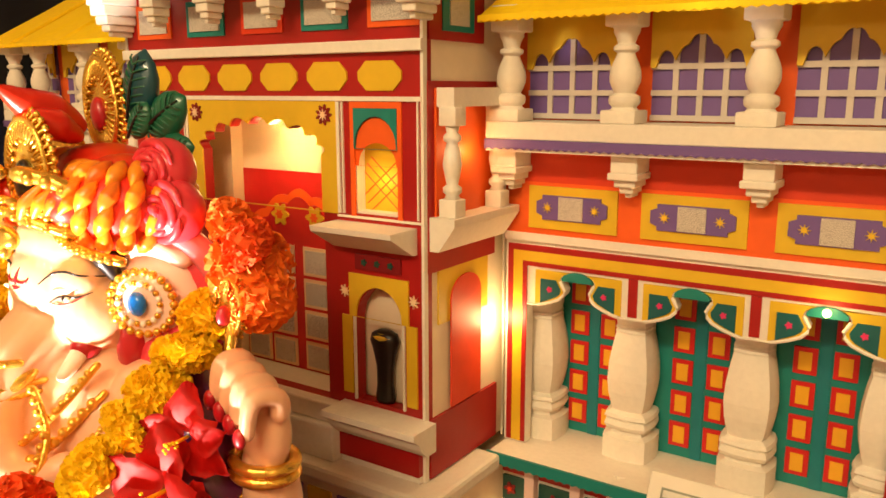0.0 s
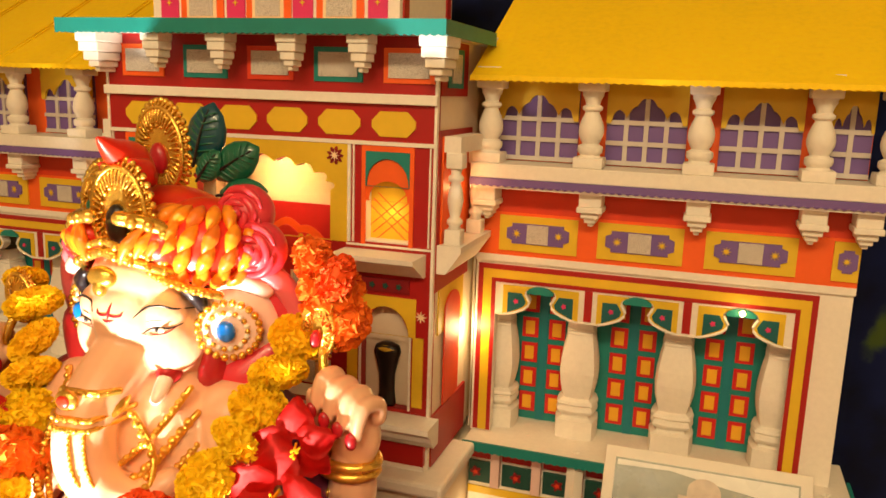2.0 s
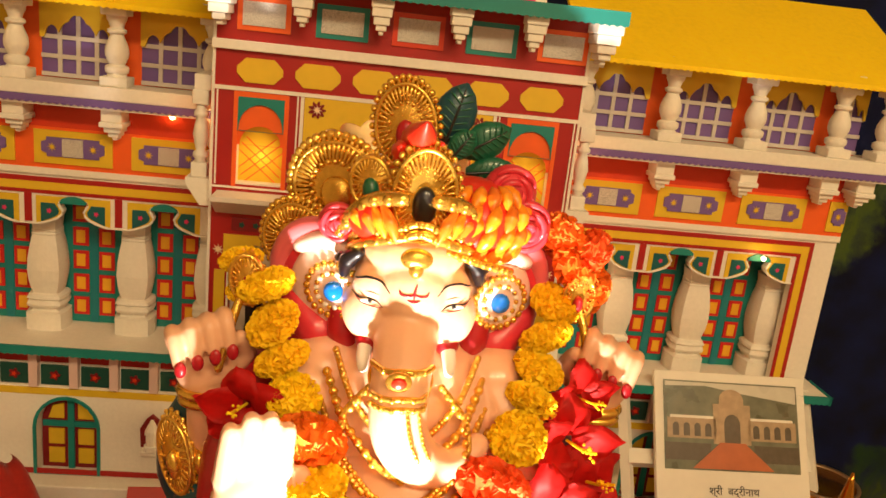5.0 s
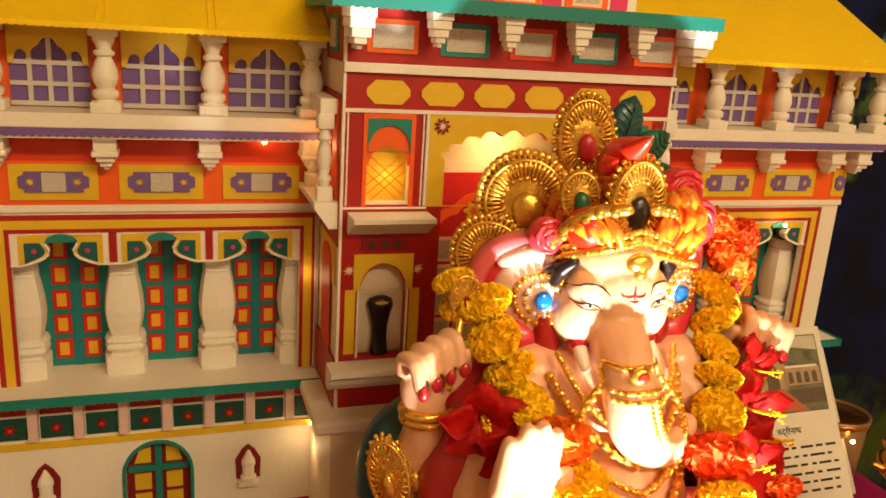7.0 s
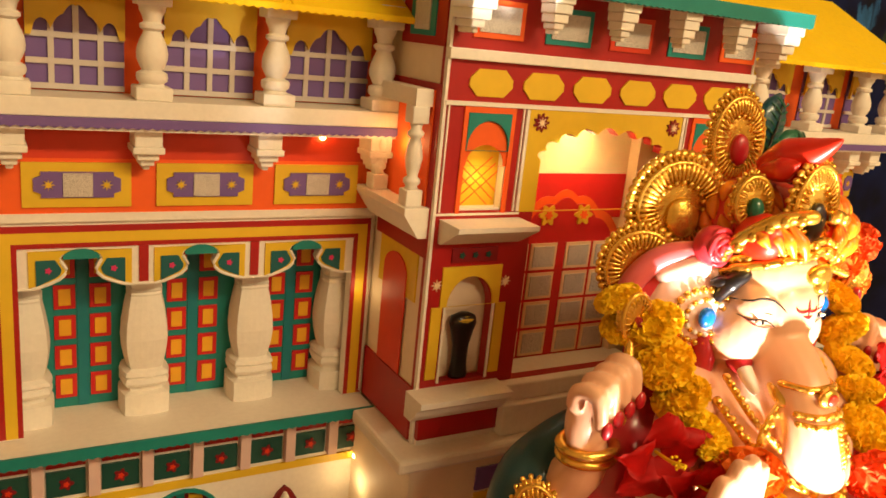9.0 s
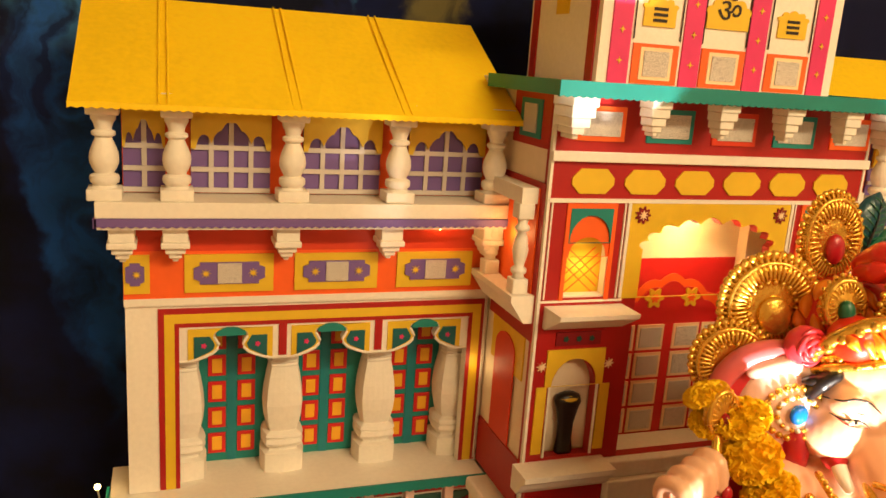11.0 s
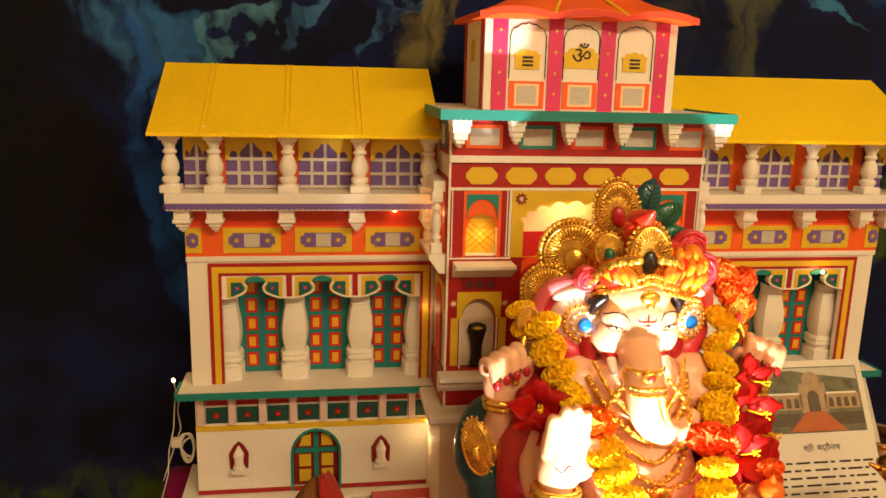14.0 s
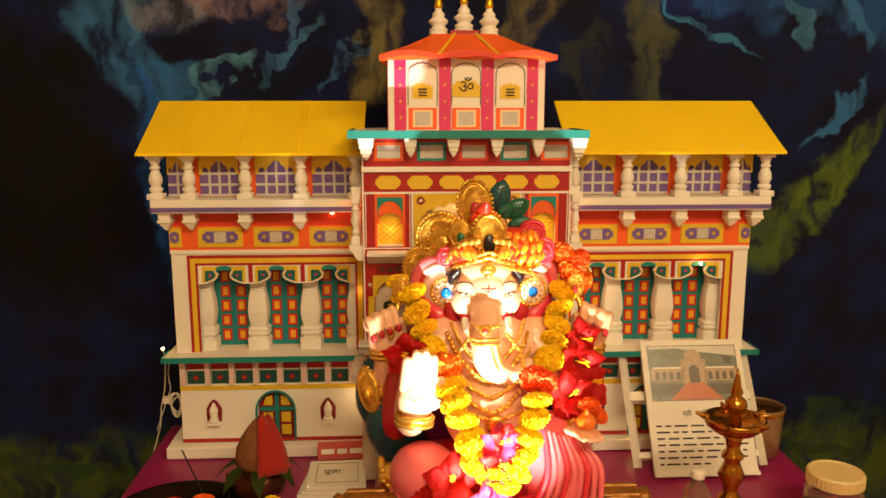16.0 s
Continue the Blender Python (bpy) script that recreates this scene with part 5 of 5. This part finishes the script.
# ---- flowers ----
MARI = paint("yellow_marigold", (255, 212, 10), 0.75, var=0.06, grain=300, per=0.006)
MARO = paint("orange_marigold", (240, 104, 8), 0.75, var=0.22, grain=300, per=0.012)
HIB = paint("red_hibiscus", (222, 20, 18), 0.6, var=0.2, grain=120)
PNK = paint("pink_petal", (226, 60, 120), 0.6, var=0.2)
GREENP = paint("green_sepal", (40, 70, 26), 0.7)


def pompom(r, flat, n, size, seed):
    """A flower head of many small ruffled petals."""
    rnd = random.Random(seed)
    bm = bmesh.new()
    g = bmesh.ops.create_uvsphere(bm, u_segments=10, v_segments=6, radius=1, matrix=Matrix.Diagonal((r * .78, r * .78, r * .78 * flat, 1)))
    for i in range(n):
        z = 1 - 2 * (i + .5) / n
        a = i * 2.39996 + rnd.uniform(-.25, .25)
        q = math.sqrt(1 - z * z)
        d = Vector((q * math.cos(a), q * math.sin(a), z))
        c = Vector((d.x * r * .76, d.y * r * .76, d.z * r * .76 * flat))
        up = Vector((d.x, d.y, d.z / flat)).normalized()
        t = up.orthogonal().normalized()
        t.rotate(Matrix.Rotation(rnd.uniform(0, 6.28), 3, up))
        w = up.cross(t)
        L, wd = r * rnd.uniform(.12, .19), size * rnd.uniform(.8, 1.25)
        tip = up * L + t * rnd.uniform(.0, .35) * size
        vs = [bm.verts.new(c - w * wd * .35), bm.verts.new(c + w * wd * .35), bm.verts.new(c + tip * .8 + w * wd * .62 + t * size * .15), bm.verts.new(c + tip * 1.08), bm.verts.new(c + tip * .8 - w * wd * .62 + t * size * .15)]
        bm.faces.new((vs[0], vs[1], vs[2], vs[3]))
        bm.faces.new((vs[0], vs[3], vs[4]))
    return bm


def garland():
    G = thing("marigold_garland", "garland of yellow and orange marigolds hanging on the idol", "garland")
    shapes = []
    rnd = random.Random(5)
    left = [(-.118, -.334, .409), (-.110, -.345, .379), (-.099, -.360, .354), (-.086, -.380, .329), (-.070, -.408, .307, 1), (-.060, -.436, .282), (-.052, -.450, .261), (-.043, -.464, .238), (-.032, -.476, .211), (-.023, -.484, .180), (-.001, -.488, .156), (.020, -.490, .145)]
    right = [(.136, -.317, .406), (.128, -.334, .380), (.121, -.353, .357), (.114, -.370, .335), (.101, -.396, .312), (.078, -.432, .288, 1), (.073, -.456, .265), (.067, -.470, .241), (.057, -.482, .217), (.049, -.488, .192), (.038, -.490, .166)]
    ym = [part("marigold", pompom(.0265, .45, 460, .0050, k), MARI, G) for k in range(3)]
    om = [part("orange_marigold", pompom(.031, .62, 190, .008, 7 + k), MARO, G) for k in range(2)]
    used = set()

    def put(src, p, tilt, s):
        if src in used:
            o = again(src, src.name.split(".")[0])
        else:
            o = src
            used.add(src)
        o.matrix_local = pose(*p, tilt[0], tilt[1], rnd.uniform(0, 360)) @ Matrix.Scale(s, 4)
        return o
    for side in (left, right):
        for i, p in enumerate(side):
            if len(p) == 4:
                put(rnd.choice(om), p[:3], (rnd.uniform(20, 50), rnd.uniform(-15, 15)), 1.12)
                continue
            a, b = Vector(side[max(i - 1, 0)][:3]), Vector(side[min(i + 1, len(side) - 1)][:3])
            d = (b - a).normalized()
            ry = math.degrees(math.atan2(d.x, d.z)) if d.z > 0 else math.degrees(math.atan2(-d.x, -d.z))
            put(rnd.choice(ym), p, (18 + rnd.uniform(-10, 14), ry + rnd.uniform(-8, 8)), rnd.uniform(.98, 1.08))
    for p, s in (((-.142, -.318, .425), .8), ((-.138, -.322, .402), .7)):
        put(ym[0], p, (30, 0), s)
    for p, s in (((.158, -.298, .438), 1.1), ((.140, -.294, .462), .9), ((.172, -.300, .414), .85), ((.165, -.306, .455), .75)):
        put(rnd.choice(om), p, (60, rnd.uniform(-30, 30)), s)
    for p in ((.172, -.400, .232), (.160, -.430, .245), (.185, -.395, .215)):
        put(om[0], p, (40, 20), .62)


garland()


def hibiscus(m, mat, s=1.0):
    rnd = random.Random(int(abs(m.translation.x) * 9999))
    H = thing("hibiscus_flower", "red hibiscus flower tucked into the garland", "flower", "loose flowers")
    H.matrix_basis = m
    for k in range(5):
        bm = bmesh.new()
        nu, nv = 7, 5
        g = []
        for i in range(nu + 1):
            u = i / nu
            row = []
            for j in range(nv + 1):
                v = -1 + 2 * j / nv
                w = .019 * math.sin(math.pi * min(1, .12 + u * .82)) ** .7
                row.append(bm.verts.new((v * w, -.016 * u * (1 - u) * 2 - .004 * math.cos(3 * v + k) * u + .003 * rnd.uniform(-1, 1) * u, .004 + .044 * u - .008 * v * v * u)))
            g.append(row)
        for i in range(nu):
            for j in range(nv):
                bm.faces.new((g[i][j], g[i][j + 1], g[i + 1][j + 1], g[i + 1][j]))
        bmesh.ops.solidify(bm, geom=bm.faces[:], thickness=.0006)
        bmesh.ops.transform(bm, matrix=pose(0, 0, 0, 0, 72 * k + rnd.uniform(-12, 12), 0) @ pose(0, 0, 0, rnd.uniform(-10, 35), 0, 0) @ Matrix.Scale(s, 4), verts=bm.verts)
        part("petal", bm, mat, H, smooth=True)
    st = tube([(0, 0, 0), (.002 * s, -.022 * s, .004 * s), (.006 * s, -.040 * s, .010 * s)], .0014 * s, 6)
    for k in range(14):
        p = Vector((.004 * s, -.024 * s - .0012 * k * s, .006 * s)) + Vector((rnd.uniform(-1, 1), 0, rnd.uniform(-1, 1))) * .004 * s
        bmesh.ops.create_icosphere(st, subdivisions=1, radius=.0014 * s, matrix=Matrix.Translation(p))
    part("stamen", st, MARI, H)


for x, y, z, rx, rz, s, mt in ((.150, -.372, .300, 0, 10, 1.05, HIB), (.168, -.372, .262, -10, 20, 1.0, HIB), (.135, -.40, .250, -20, 0, 1.0, HIB), (.158, -.36, .335, 0, 20, .8, HIB), (-.125, -.368, .315, 0, -20, .95, HIB), (-.105, -.395, .298, 0, -10, .8, HIB), (-.06, -.478, .145, -25, -10, 1.0, HIB), (-.085, -.475, .10, -20, -20, 1.1, HIB), (-.045, -.492, .095, -30, 0, 1.0, HIB), (.012, -.482, .205, -20, 0, .75, PNK), (.01, -.49, .175, -15, 0, .75, HIB), (.022, -.480, .212, -10, 0, .7, HIB), (-.005, -.49, .115, -20, 0, .8, PNK)):
    hibiscus(pose(x, y, z, rx, 0, rz), mt, s)

# ---- things on the table ----
LX, LY, LS = .427, -.363, 1.2
INK = paint("print_ink", (46, 38, 32), 0.6)
PAPER = paint("white_card", (236, 228, 214), 0.55, var=0.05)
BRASS = paint("polished_brass", (190, 130, 48), 0.22, 0.95, var=0.15, grain=80, bump=0.1)


def info_board():
    """A printed sheet on foam board, leaning back on a small white easel."""
    a, b = Vector((.362, -.162, TABLE)), Vector((.573, -.160, TABLE))
    c = Vector((.368, -.024, .226))
    ux = (b - a).normalized()
    uz = (c - a)
    h, w = uz.length, (b - a).length
    uz = (uz - ux * uz.dot(ux)).normalized()
    uy = uz.cross(ux)
    m = Matrix.Translation(a) @ Matrix((ux, uy, uz)).transposed().to_4x4()
    B = thing("information_board", "white board with a temple photograph and printed text", "board")
    B.matrix_basis = m
    part("board", bx(0, w, -.004, .004, 0, h, bevel=.001), PAPER, B)
    ph = part("photograph", bx(.012, w - .012, -.0052, -.004, .150, h - .012), paint("photo_hill", (112, 112, 92), 0.3, var=0.3, spots=30), B, "colour photograph of a hill temple")
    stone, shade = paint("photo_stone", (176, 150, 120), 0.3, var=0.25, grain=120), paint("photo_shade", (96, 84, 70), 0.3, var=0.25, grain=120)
    o, z = w / 2, .150
    part("photo_sky", plate([(.014, h - .014), (.014, h - .020), (.07, h - .018), (.12, h - .026), (w - .014, h - .036), (w - .014, h - .014)], -.0056, -.0052), paint("photo_sky", (206, 200, 186), 0.3), ph)
    for x0, x1, z0, z1, mt in ((.013, o - .03, z + .012, z + .034, shade), (o + .03, w - .013, z + .012, z + .034, shade), (.016, o - .022, z + .040, z + .066, stone), (o + .022, w - .016, z + .040, z + .066, stone), (o - .026, o + .026, z + .034, z + .086, stone)):
        part("photo_block", bx(x0, x1, -.0058, -.0052, z0, z1), mt, ph)
    for x0, x1 in ((.020, o - .026), (o + .026, w - .02)):
        part("photo_roof", bx(x0, x1, -.0062, -.0058, z + .066, z + .0695), PAPER, ph)
        for k in range(4):
            cx = x0 + (x1 - x0) * (k + .5) / 4
            part("photo_arch", plate(arch(cx, .0042, z + .043, z + .055, z + .060), -.0064, -.0058), shade, ph)
    part("photo_dome", plate(arch(o, .017, z + .086, z + .092, z + .106), -.0058, -.0052), stone, ph)
    part("photo_arch", plate(arch(o, .011, z + .036, z + .060, z + .073), -.0064, -.0058), shade, ph)
    part("photo_path", plate([(o - .056, z + .002), (o + .056, z + .002), (o + .017, z + .036), (o - .017, z + .036)], -.0066, -.006), paint("photo_path", (190, 104, 62), 0.3, var=0.15), ph)
    cu = bpy.data.curves.new("title_text", "FONT")
    cu.body, cu.size, cu.align_x, cu.extrude = "\u0936\u094d\u0930\u0940  \u092c\u0926\u094d\u0930\u0940\u0928\u093e\u0925", .0135, "CENTER", .0002
    tx = new("title_text", cu)
    tx.data.materials.append(INK)
    tx.parent = B
    tx.matrix_local = pose(o, -.0046, .120, 90, 0, 0)
    rnd = random.Random(3)
    for r in range(7):
        x, z = .013, .098 - .0125 * r
        end = w - .013 if r < 6 else w * .55
        while x < end - .008:
            ln = min(rnd.choice((.008, .012, .016, .022, .027)), end - x)
            part("text_bar", bx(x, x + ln, -.0045, -.004, z, z + .0034), INK, B)
            x += ln + rnd.uniform(.005, .009)
    part("foot_strip", bx(.0, w, -.0115, -.0045, 0, .008, bevel=.001), PAPER, B)
    E = thing("easel", "small white wooden easel behind the board", "easel")
    for x0, x1 in ((.326, .336), (.585, .578)):
        part("post", tube([(x0 + .012, -.128, TABLE + .006), (x0, -.012, .205)], .0092, 4), PAPER, E)
    part("back_leg", tube([(.455, .012 - .05, TABLE + .004), (.455, -.008, .195)], .006, 8), PAPER, E)
    for k, u in enumerate((.10, .58)):
        y, z = -.128 + .116 * u, TABLE + .004 + .215 * u
        part("rail", tube([(.338 - .012 * u, y, z), (.588 - .006 * u, y, z)], (.009, .014)[k], 4), PAPER, E)


info_board()


def oil_lamp():
    L = thing("oil_lamp", "polished brass standing oil lamp with a finial", "oil lamp", at=(LX, LY, TABLE))
    L.scale = (LS, LS, LS)
    part("stem", lathe([(.048, 0), (.050, .004), (.044, .010), (.026, .018), (.014, .026), (.011, .040), (.017, .046), (.017, .052), (.010, .058), (.012, .072), (.019, .086), (.013, .100), (.010, .108), (.015, .113), (.015, .118), (.009, .124), (.011, .138), (.016, .150)], 28), BRASS, L, smooth=True)
    part("bowl", lathe([(.014, .149), (.030, .153), (.040, .162), (.043, .172), (.040, .173), (.034, .165), (.012, .160)], 30), BRASS, L, smooth=True)
    for k in range(5):
        a = 2 * math.pi * k / 5 + .3
        part("spout", tube([(.036 * math.cos(a), .036 * math.sin(a), .168), (.052 * math.cos(a), .052 * math.sin(a), .1745)], .006, 8, r1=.002), BRASS, L)
    part("finial", lathe([(.010, .158), (.008, .176), (.011, .182), (.016, .190), (.014, .198), (.007, .204), (.009, .210), (.006, .218), (.003, .234), (.001, .244)], 20), BRASS, L, smooth=True)


oil_lamp()


def jar():
    J = thing("jar", "clear plastic jar with a cream screw lid", "jar", at=(.613, -.36, TABLE))
    J.scale = (1.18, 1.18, 1.05)
    gl = bpy.data.materials.new("clear_plastic")
    gl.use_nodes = True
    g = gl.node_tree.nodes["Principled BSDF"]
    g.inputs["Transmission Weight"].default_value, g.inputs["Roughness"].default_value, g.inputs["IOR"].default_value = .9, .12, 1.3
    g.inputs["Base Color"].default_value = lin(225, 205, 180)
    part("body", lathe([(.034, 0), (.040, .004), (.041, .05), (.040, .068), (.033, .074), (.033, .080)], 28), gl, J, smooth=True)
    part("contents", lathe([(.036, .0035), (.037, .004), (.037, .030), (.030, .034), (.004, .036)], 24), paint("turmeric_rice", (190, 150, 110), 0.9, grain=500, bump=0.6, var=0.3), J, smooth=True)
    prof = [(.0385, .078), (.0395, .079), (.0395, .097), (.038, .0995), (.034, .100), (.033, .0985), (.002, .0985)]
    lid = part("lid", lathe(prof, 40), paint("cream_plastic", (226, 198, 138), 0.4, var=0.05), J, "cream ribbed screw lid")
    for k in range(40):
        a = 2 * math.pi * k / 40
        part("rib", bx(.0390, .0402, -.0009, .0009, .080, .0955), lid.data.materials[0], lid).rotation_euler = (0, 0, a)


jar()


def bottle():
    gl = bpy.data.materials["clear_plastic"]
    b = thing("plastic_bottle", "small clear plastic water bottle by the lamp", "bottle", at=(LX - .062, LY - .01, TABLE))
    part("body", lathe([(.020, 0), (.024, .003), (.025, .05), (.024, .078), (.012, .094), (.010, .100), (.010, .106)], 24), gl, b, smooth=True)
    part("cap", lathe([(.0115, .104), (.012, .105), (.012, .116), (.010, .118)], 20), PAPER, b, smooth=True)


bottle()


def vessel():
    V = thing("cooking_pot", "small brass-rimmed steel pot behind the board", "pot", at=(.615, -.055, TABLE))
    st = paint("dull_steel", (170, 140, 108), 0.35, 0.7)
    part("pot_body", lathe([(.036, 0), (.042, .004), (.046, .06), (.047, .098), (.050, .104), (.050, .107), (.045, .106), (.043, .06), (.038, .008), (.002, .007)], 32), st, V, smooth=True)
    part("rim_band", lathe([(.0485, .094), (.0505, .096), (.0505, .102), (.0485, .104)], 32), BRASS, V, smooth=True)


vessel()


def offerings():
    tr = thing("steel_tray", "dark shiny metal tray with offerings", "tray", at=(-.53, -.30, TABLE))
    dk = paint("dark_metal", (46, 36, 34), 0.18, 0.85, grain=30)
    part("dish", lathe([(.105, 0), (.112, .003), (.124, .020), (.127, .021), (.126, .0235), (.121, .022), (.108, .006), (.002, .005)], 40), dk, tr, smooth=True)
    rnd = random.Random(11)
    for k, (x, y, r, mt, nm) in enumerate(((-.02, .03, .030, HIB, "petal_heap"), (.03, .05, .026, MARO, "petal_heap"), (-.06, .02, .022, PAPER, "rice_heap"), (.05, .0, .02, PNK, "petal_heap"))):
        o = part(nm, pompom(r, .45, 120, .008, 30 + k), mt, None)
        o.location = (-.53 + x, -.30 + y, TABLE + .006 + r * .38)
        tagged(o, "small heap of offerings lying in the dark tray", "offering", "offerings in the tray")
    for x, y, dx, dy, hgt in ((-.505, -.21, -.035, -.01, .105), (-.455, -.235, .0, -.01, .07)):
        i = part("incense_stick", tube([(x, y, TABLE + .004), (x + dx, y + dy, TABLE + hgt)], .0014, 6), paint("incense_black", (30, 22, 20), 0.9), None)
        tagged(i, "thin dark incense stick standing by the tray", "incense stick", "incense sticks")
    # water pot with coconut, red cloth and leaves
    K = thing("ritual_pot", "dark copper pot topped by a coconut in red cloth", "pot", at=(-.405, -.205, TABLE))
    cop = paint("dark_copper", (84, 44, 26), 0.35, 0.7, var=0.25)
    part("pot_body", lathe([(.026, 0), (.030, .003), (.046, .020), (.050, .036), (.044, .052), (.034, .060), (.040, .068), (.038, .069), (.03, .062), (.002, .06)], 28), cop, K, smooth=True)
    husk = paint("coconut_husk", (124, 74, 34), 0.9, var=0.35, grain=60, bump=1.0, spots=40)
    part("coconut", lathe([(.012, .052), (.032, .060), (.042, .080), (.040, .100), (.030, .122), (.018, .140), (.008, .152), (.002, .158)], 24), husk, K, smooth=True)
    bm = bmesh.new()
    g = []
    for i in range(11):
        u = i / 10
        row = []
        for j in range(13):
            v = j / 12
            a = -1.5 + 2.2 * v
            r = .012 + .044 * u ** .8 + .003 * math.sin(9 * v + 3 * u)
            row.append(bm.verts.new((r * math.cos(a) + .004, r * math.sin(a), .166 - .105 * u ** 1.2 + .004 * math.sin(7 * v))))
        g.append(row)
    for i in range(10):
        for j in range(12):
            bm.faces.new((g[i][j], g[i][j + 1], g[i + 1][j + 1], g[i + 1][j]))
    bmesh.ops.solidify(bm, geom=bm.faces[:], thickness=.0012)
    part("red_cloth", bm, paint("red_cotton", (214, 54, 40), 0.8, sheen=0.3, grain=200), K, smooth=True)
    for k in range(7):
        a = 2 * math.pi * k / 7 + .4
        bm = bmesh.new()
        g = []
        for i in range(7):
            u = i / 6
            w = .014 * math.sin(math.pi * min(.98, .1 + .88 * u)) ** .8
            g.append([bm.verts.new((.03 + .05 * u, v * w, .066 + .022 * u - .05 * u * u + .003 * abs(v))) for v in (-1, 0, 1)])
        for i in range(6):
            for j in range(2):
                bm.faces.new((g[i][j], g[i][j + 1], g[i + 1][j + 1], g[i + 1][j]))
        bmesh.ops.solidify(bm, geom=bm.faces[:], thickness=.0006)
        part("leaf", bm, paint("betel_leaf", (66, 84, 30), 0.45), K, smooth=True).rotation_euler = (0, 0, a)
    mg = part("loose_marigold", pompom(.022, .6, 220, .005, 51), MARI, None)
    mg.matrix_local = pose(-.375, -.262, TABLE + .014, 20, 0, 0)
    tagged(mg, "single yellow marigold lying on the cloth", "flower")
    # booklets
    for k in range(3):
        P = thing("booklet", "white printed prayer booklet lying on the cloth", "booklet", "booklets")
        P.matrix_basis = pose(-.272 + .004 * k, -.145 + .003 * k, TABLE + .0075 * k + .001, 0, 0, -6 + 4 * k)
        part("page_block", bx(-.056, .056, -.075, .040, 0, .0068, bevel=.0008), PAPER, P)
        if k == 2:
            for z in ((-.040, .040, .0255, .0265), (-.040, .040, -.0565, -.0555)):
                part("printed_rule", bx(z[0], z[1], z[2], z[3], .0068, .0072), INK, P)
            for x in (-.040, .039):
                part("printed_rule", bx(x, x + .001, -.0555, .0255, .0068, .0072), INK, P)
            cu = bpy.data.curves.new("cover_word", "FONT")
            cu.body, cu.size, cu.align_x, cu.extrude = "\u092a\u0942\u091c\u093e", .022, "CENTER", .0002
            o = new("cover_word", cu)
            o.data.materials.append(INK)
            o.parent = P
            o.matrix_local = pose(-.010, -.018, .0072, 0, 0, 0)
    R = thing("packet", "flat red printed packet leaning on the temple foot", "packet")
    R.matrix_basis = pose(-.262, -.055, TABLE + .001, 55, 0, 3)
    part("box", bx(-.05, .05, 0, .038, 0, .014, bevel=.001), paint("red_card", (196, 48, 34), 0.5), R)
    for x0, x1 in ((-.042, -.016), (-.010, .010), (.016, .042)):
        part("text_bar", bx(x0, x1, .012, .022, .014, .0145), PAPER, R)


offerings()


def string_lights():
    wire = paint("white_cable", (214, 204, 190), 0.5)
    S = thing("string_lights", "warm fairy lights on a thin wire along the temple", "fairy lights")
    dots = ((-.634, .01, .214), (.487, -.012, .388), (.352, -.034, .016), (.598, -.11, .07), (-.275, -.006, .499), (-.2125, -.006, .13))
    for p in dots:
        bm = bmesh.new()
        bmesh.ops.create_uvsphere(bm, u_segments=10, v_segments=8, radius=.0032, matrix=Matrix.Translation(p))
        part("bulb", bm, BULB, S, smooth=True)
    part("wire", tube([(-.634, .010, .212), (-.633, .022, .190), (-.638, .03, .160), (-.641, .03, .120), (-.650, .026, .080), (-.652, .02, .040), (-.666, .01, -.012)], .0010, 6), wire, S)
    part("wire", tube([(-.626, .03, .196), (-.634, .034, .150), (-.630, .034, .118), (-.640, .03, .090), (-.660, .02, .030)], .0009, 6), wire, S)
    part("wire", tube([(.194, -.002, .50), (.1935, -.003, .40), (.1945, -.003, .30), (.194, -.003, .212)], .0012, 6), wire, S)
    part("wire", tube([(-.2125, -.003, .50), (-.212, -.003, .35), (-.2125, -.003, .212)], .0012, 6), wire, S)
    C = thing("cable_coil", "coil of white cable hanging behind the temple wing", "cable")
    for k in range(4):
        r, tip = .021 + .003 * (k % 3), .5 * k - .8
        ring = [2 * math.pi * i / 24 for i in range(25)]
        part("coil", tube([(-.621 + .011 * math.cos(a) + .004 * tip * math.sin(a), .030 + .003 * k + .003 * math.sin(2 * a), .088 - .004 * k + r * math.sin(a)) for a in ring], .0017, 6), wire, C)
    part("plug", bx(-.645, -.628, .02, .036, .088, .102, bevel=.002), wire, C)


string_lights()
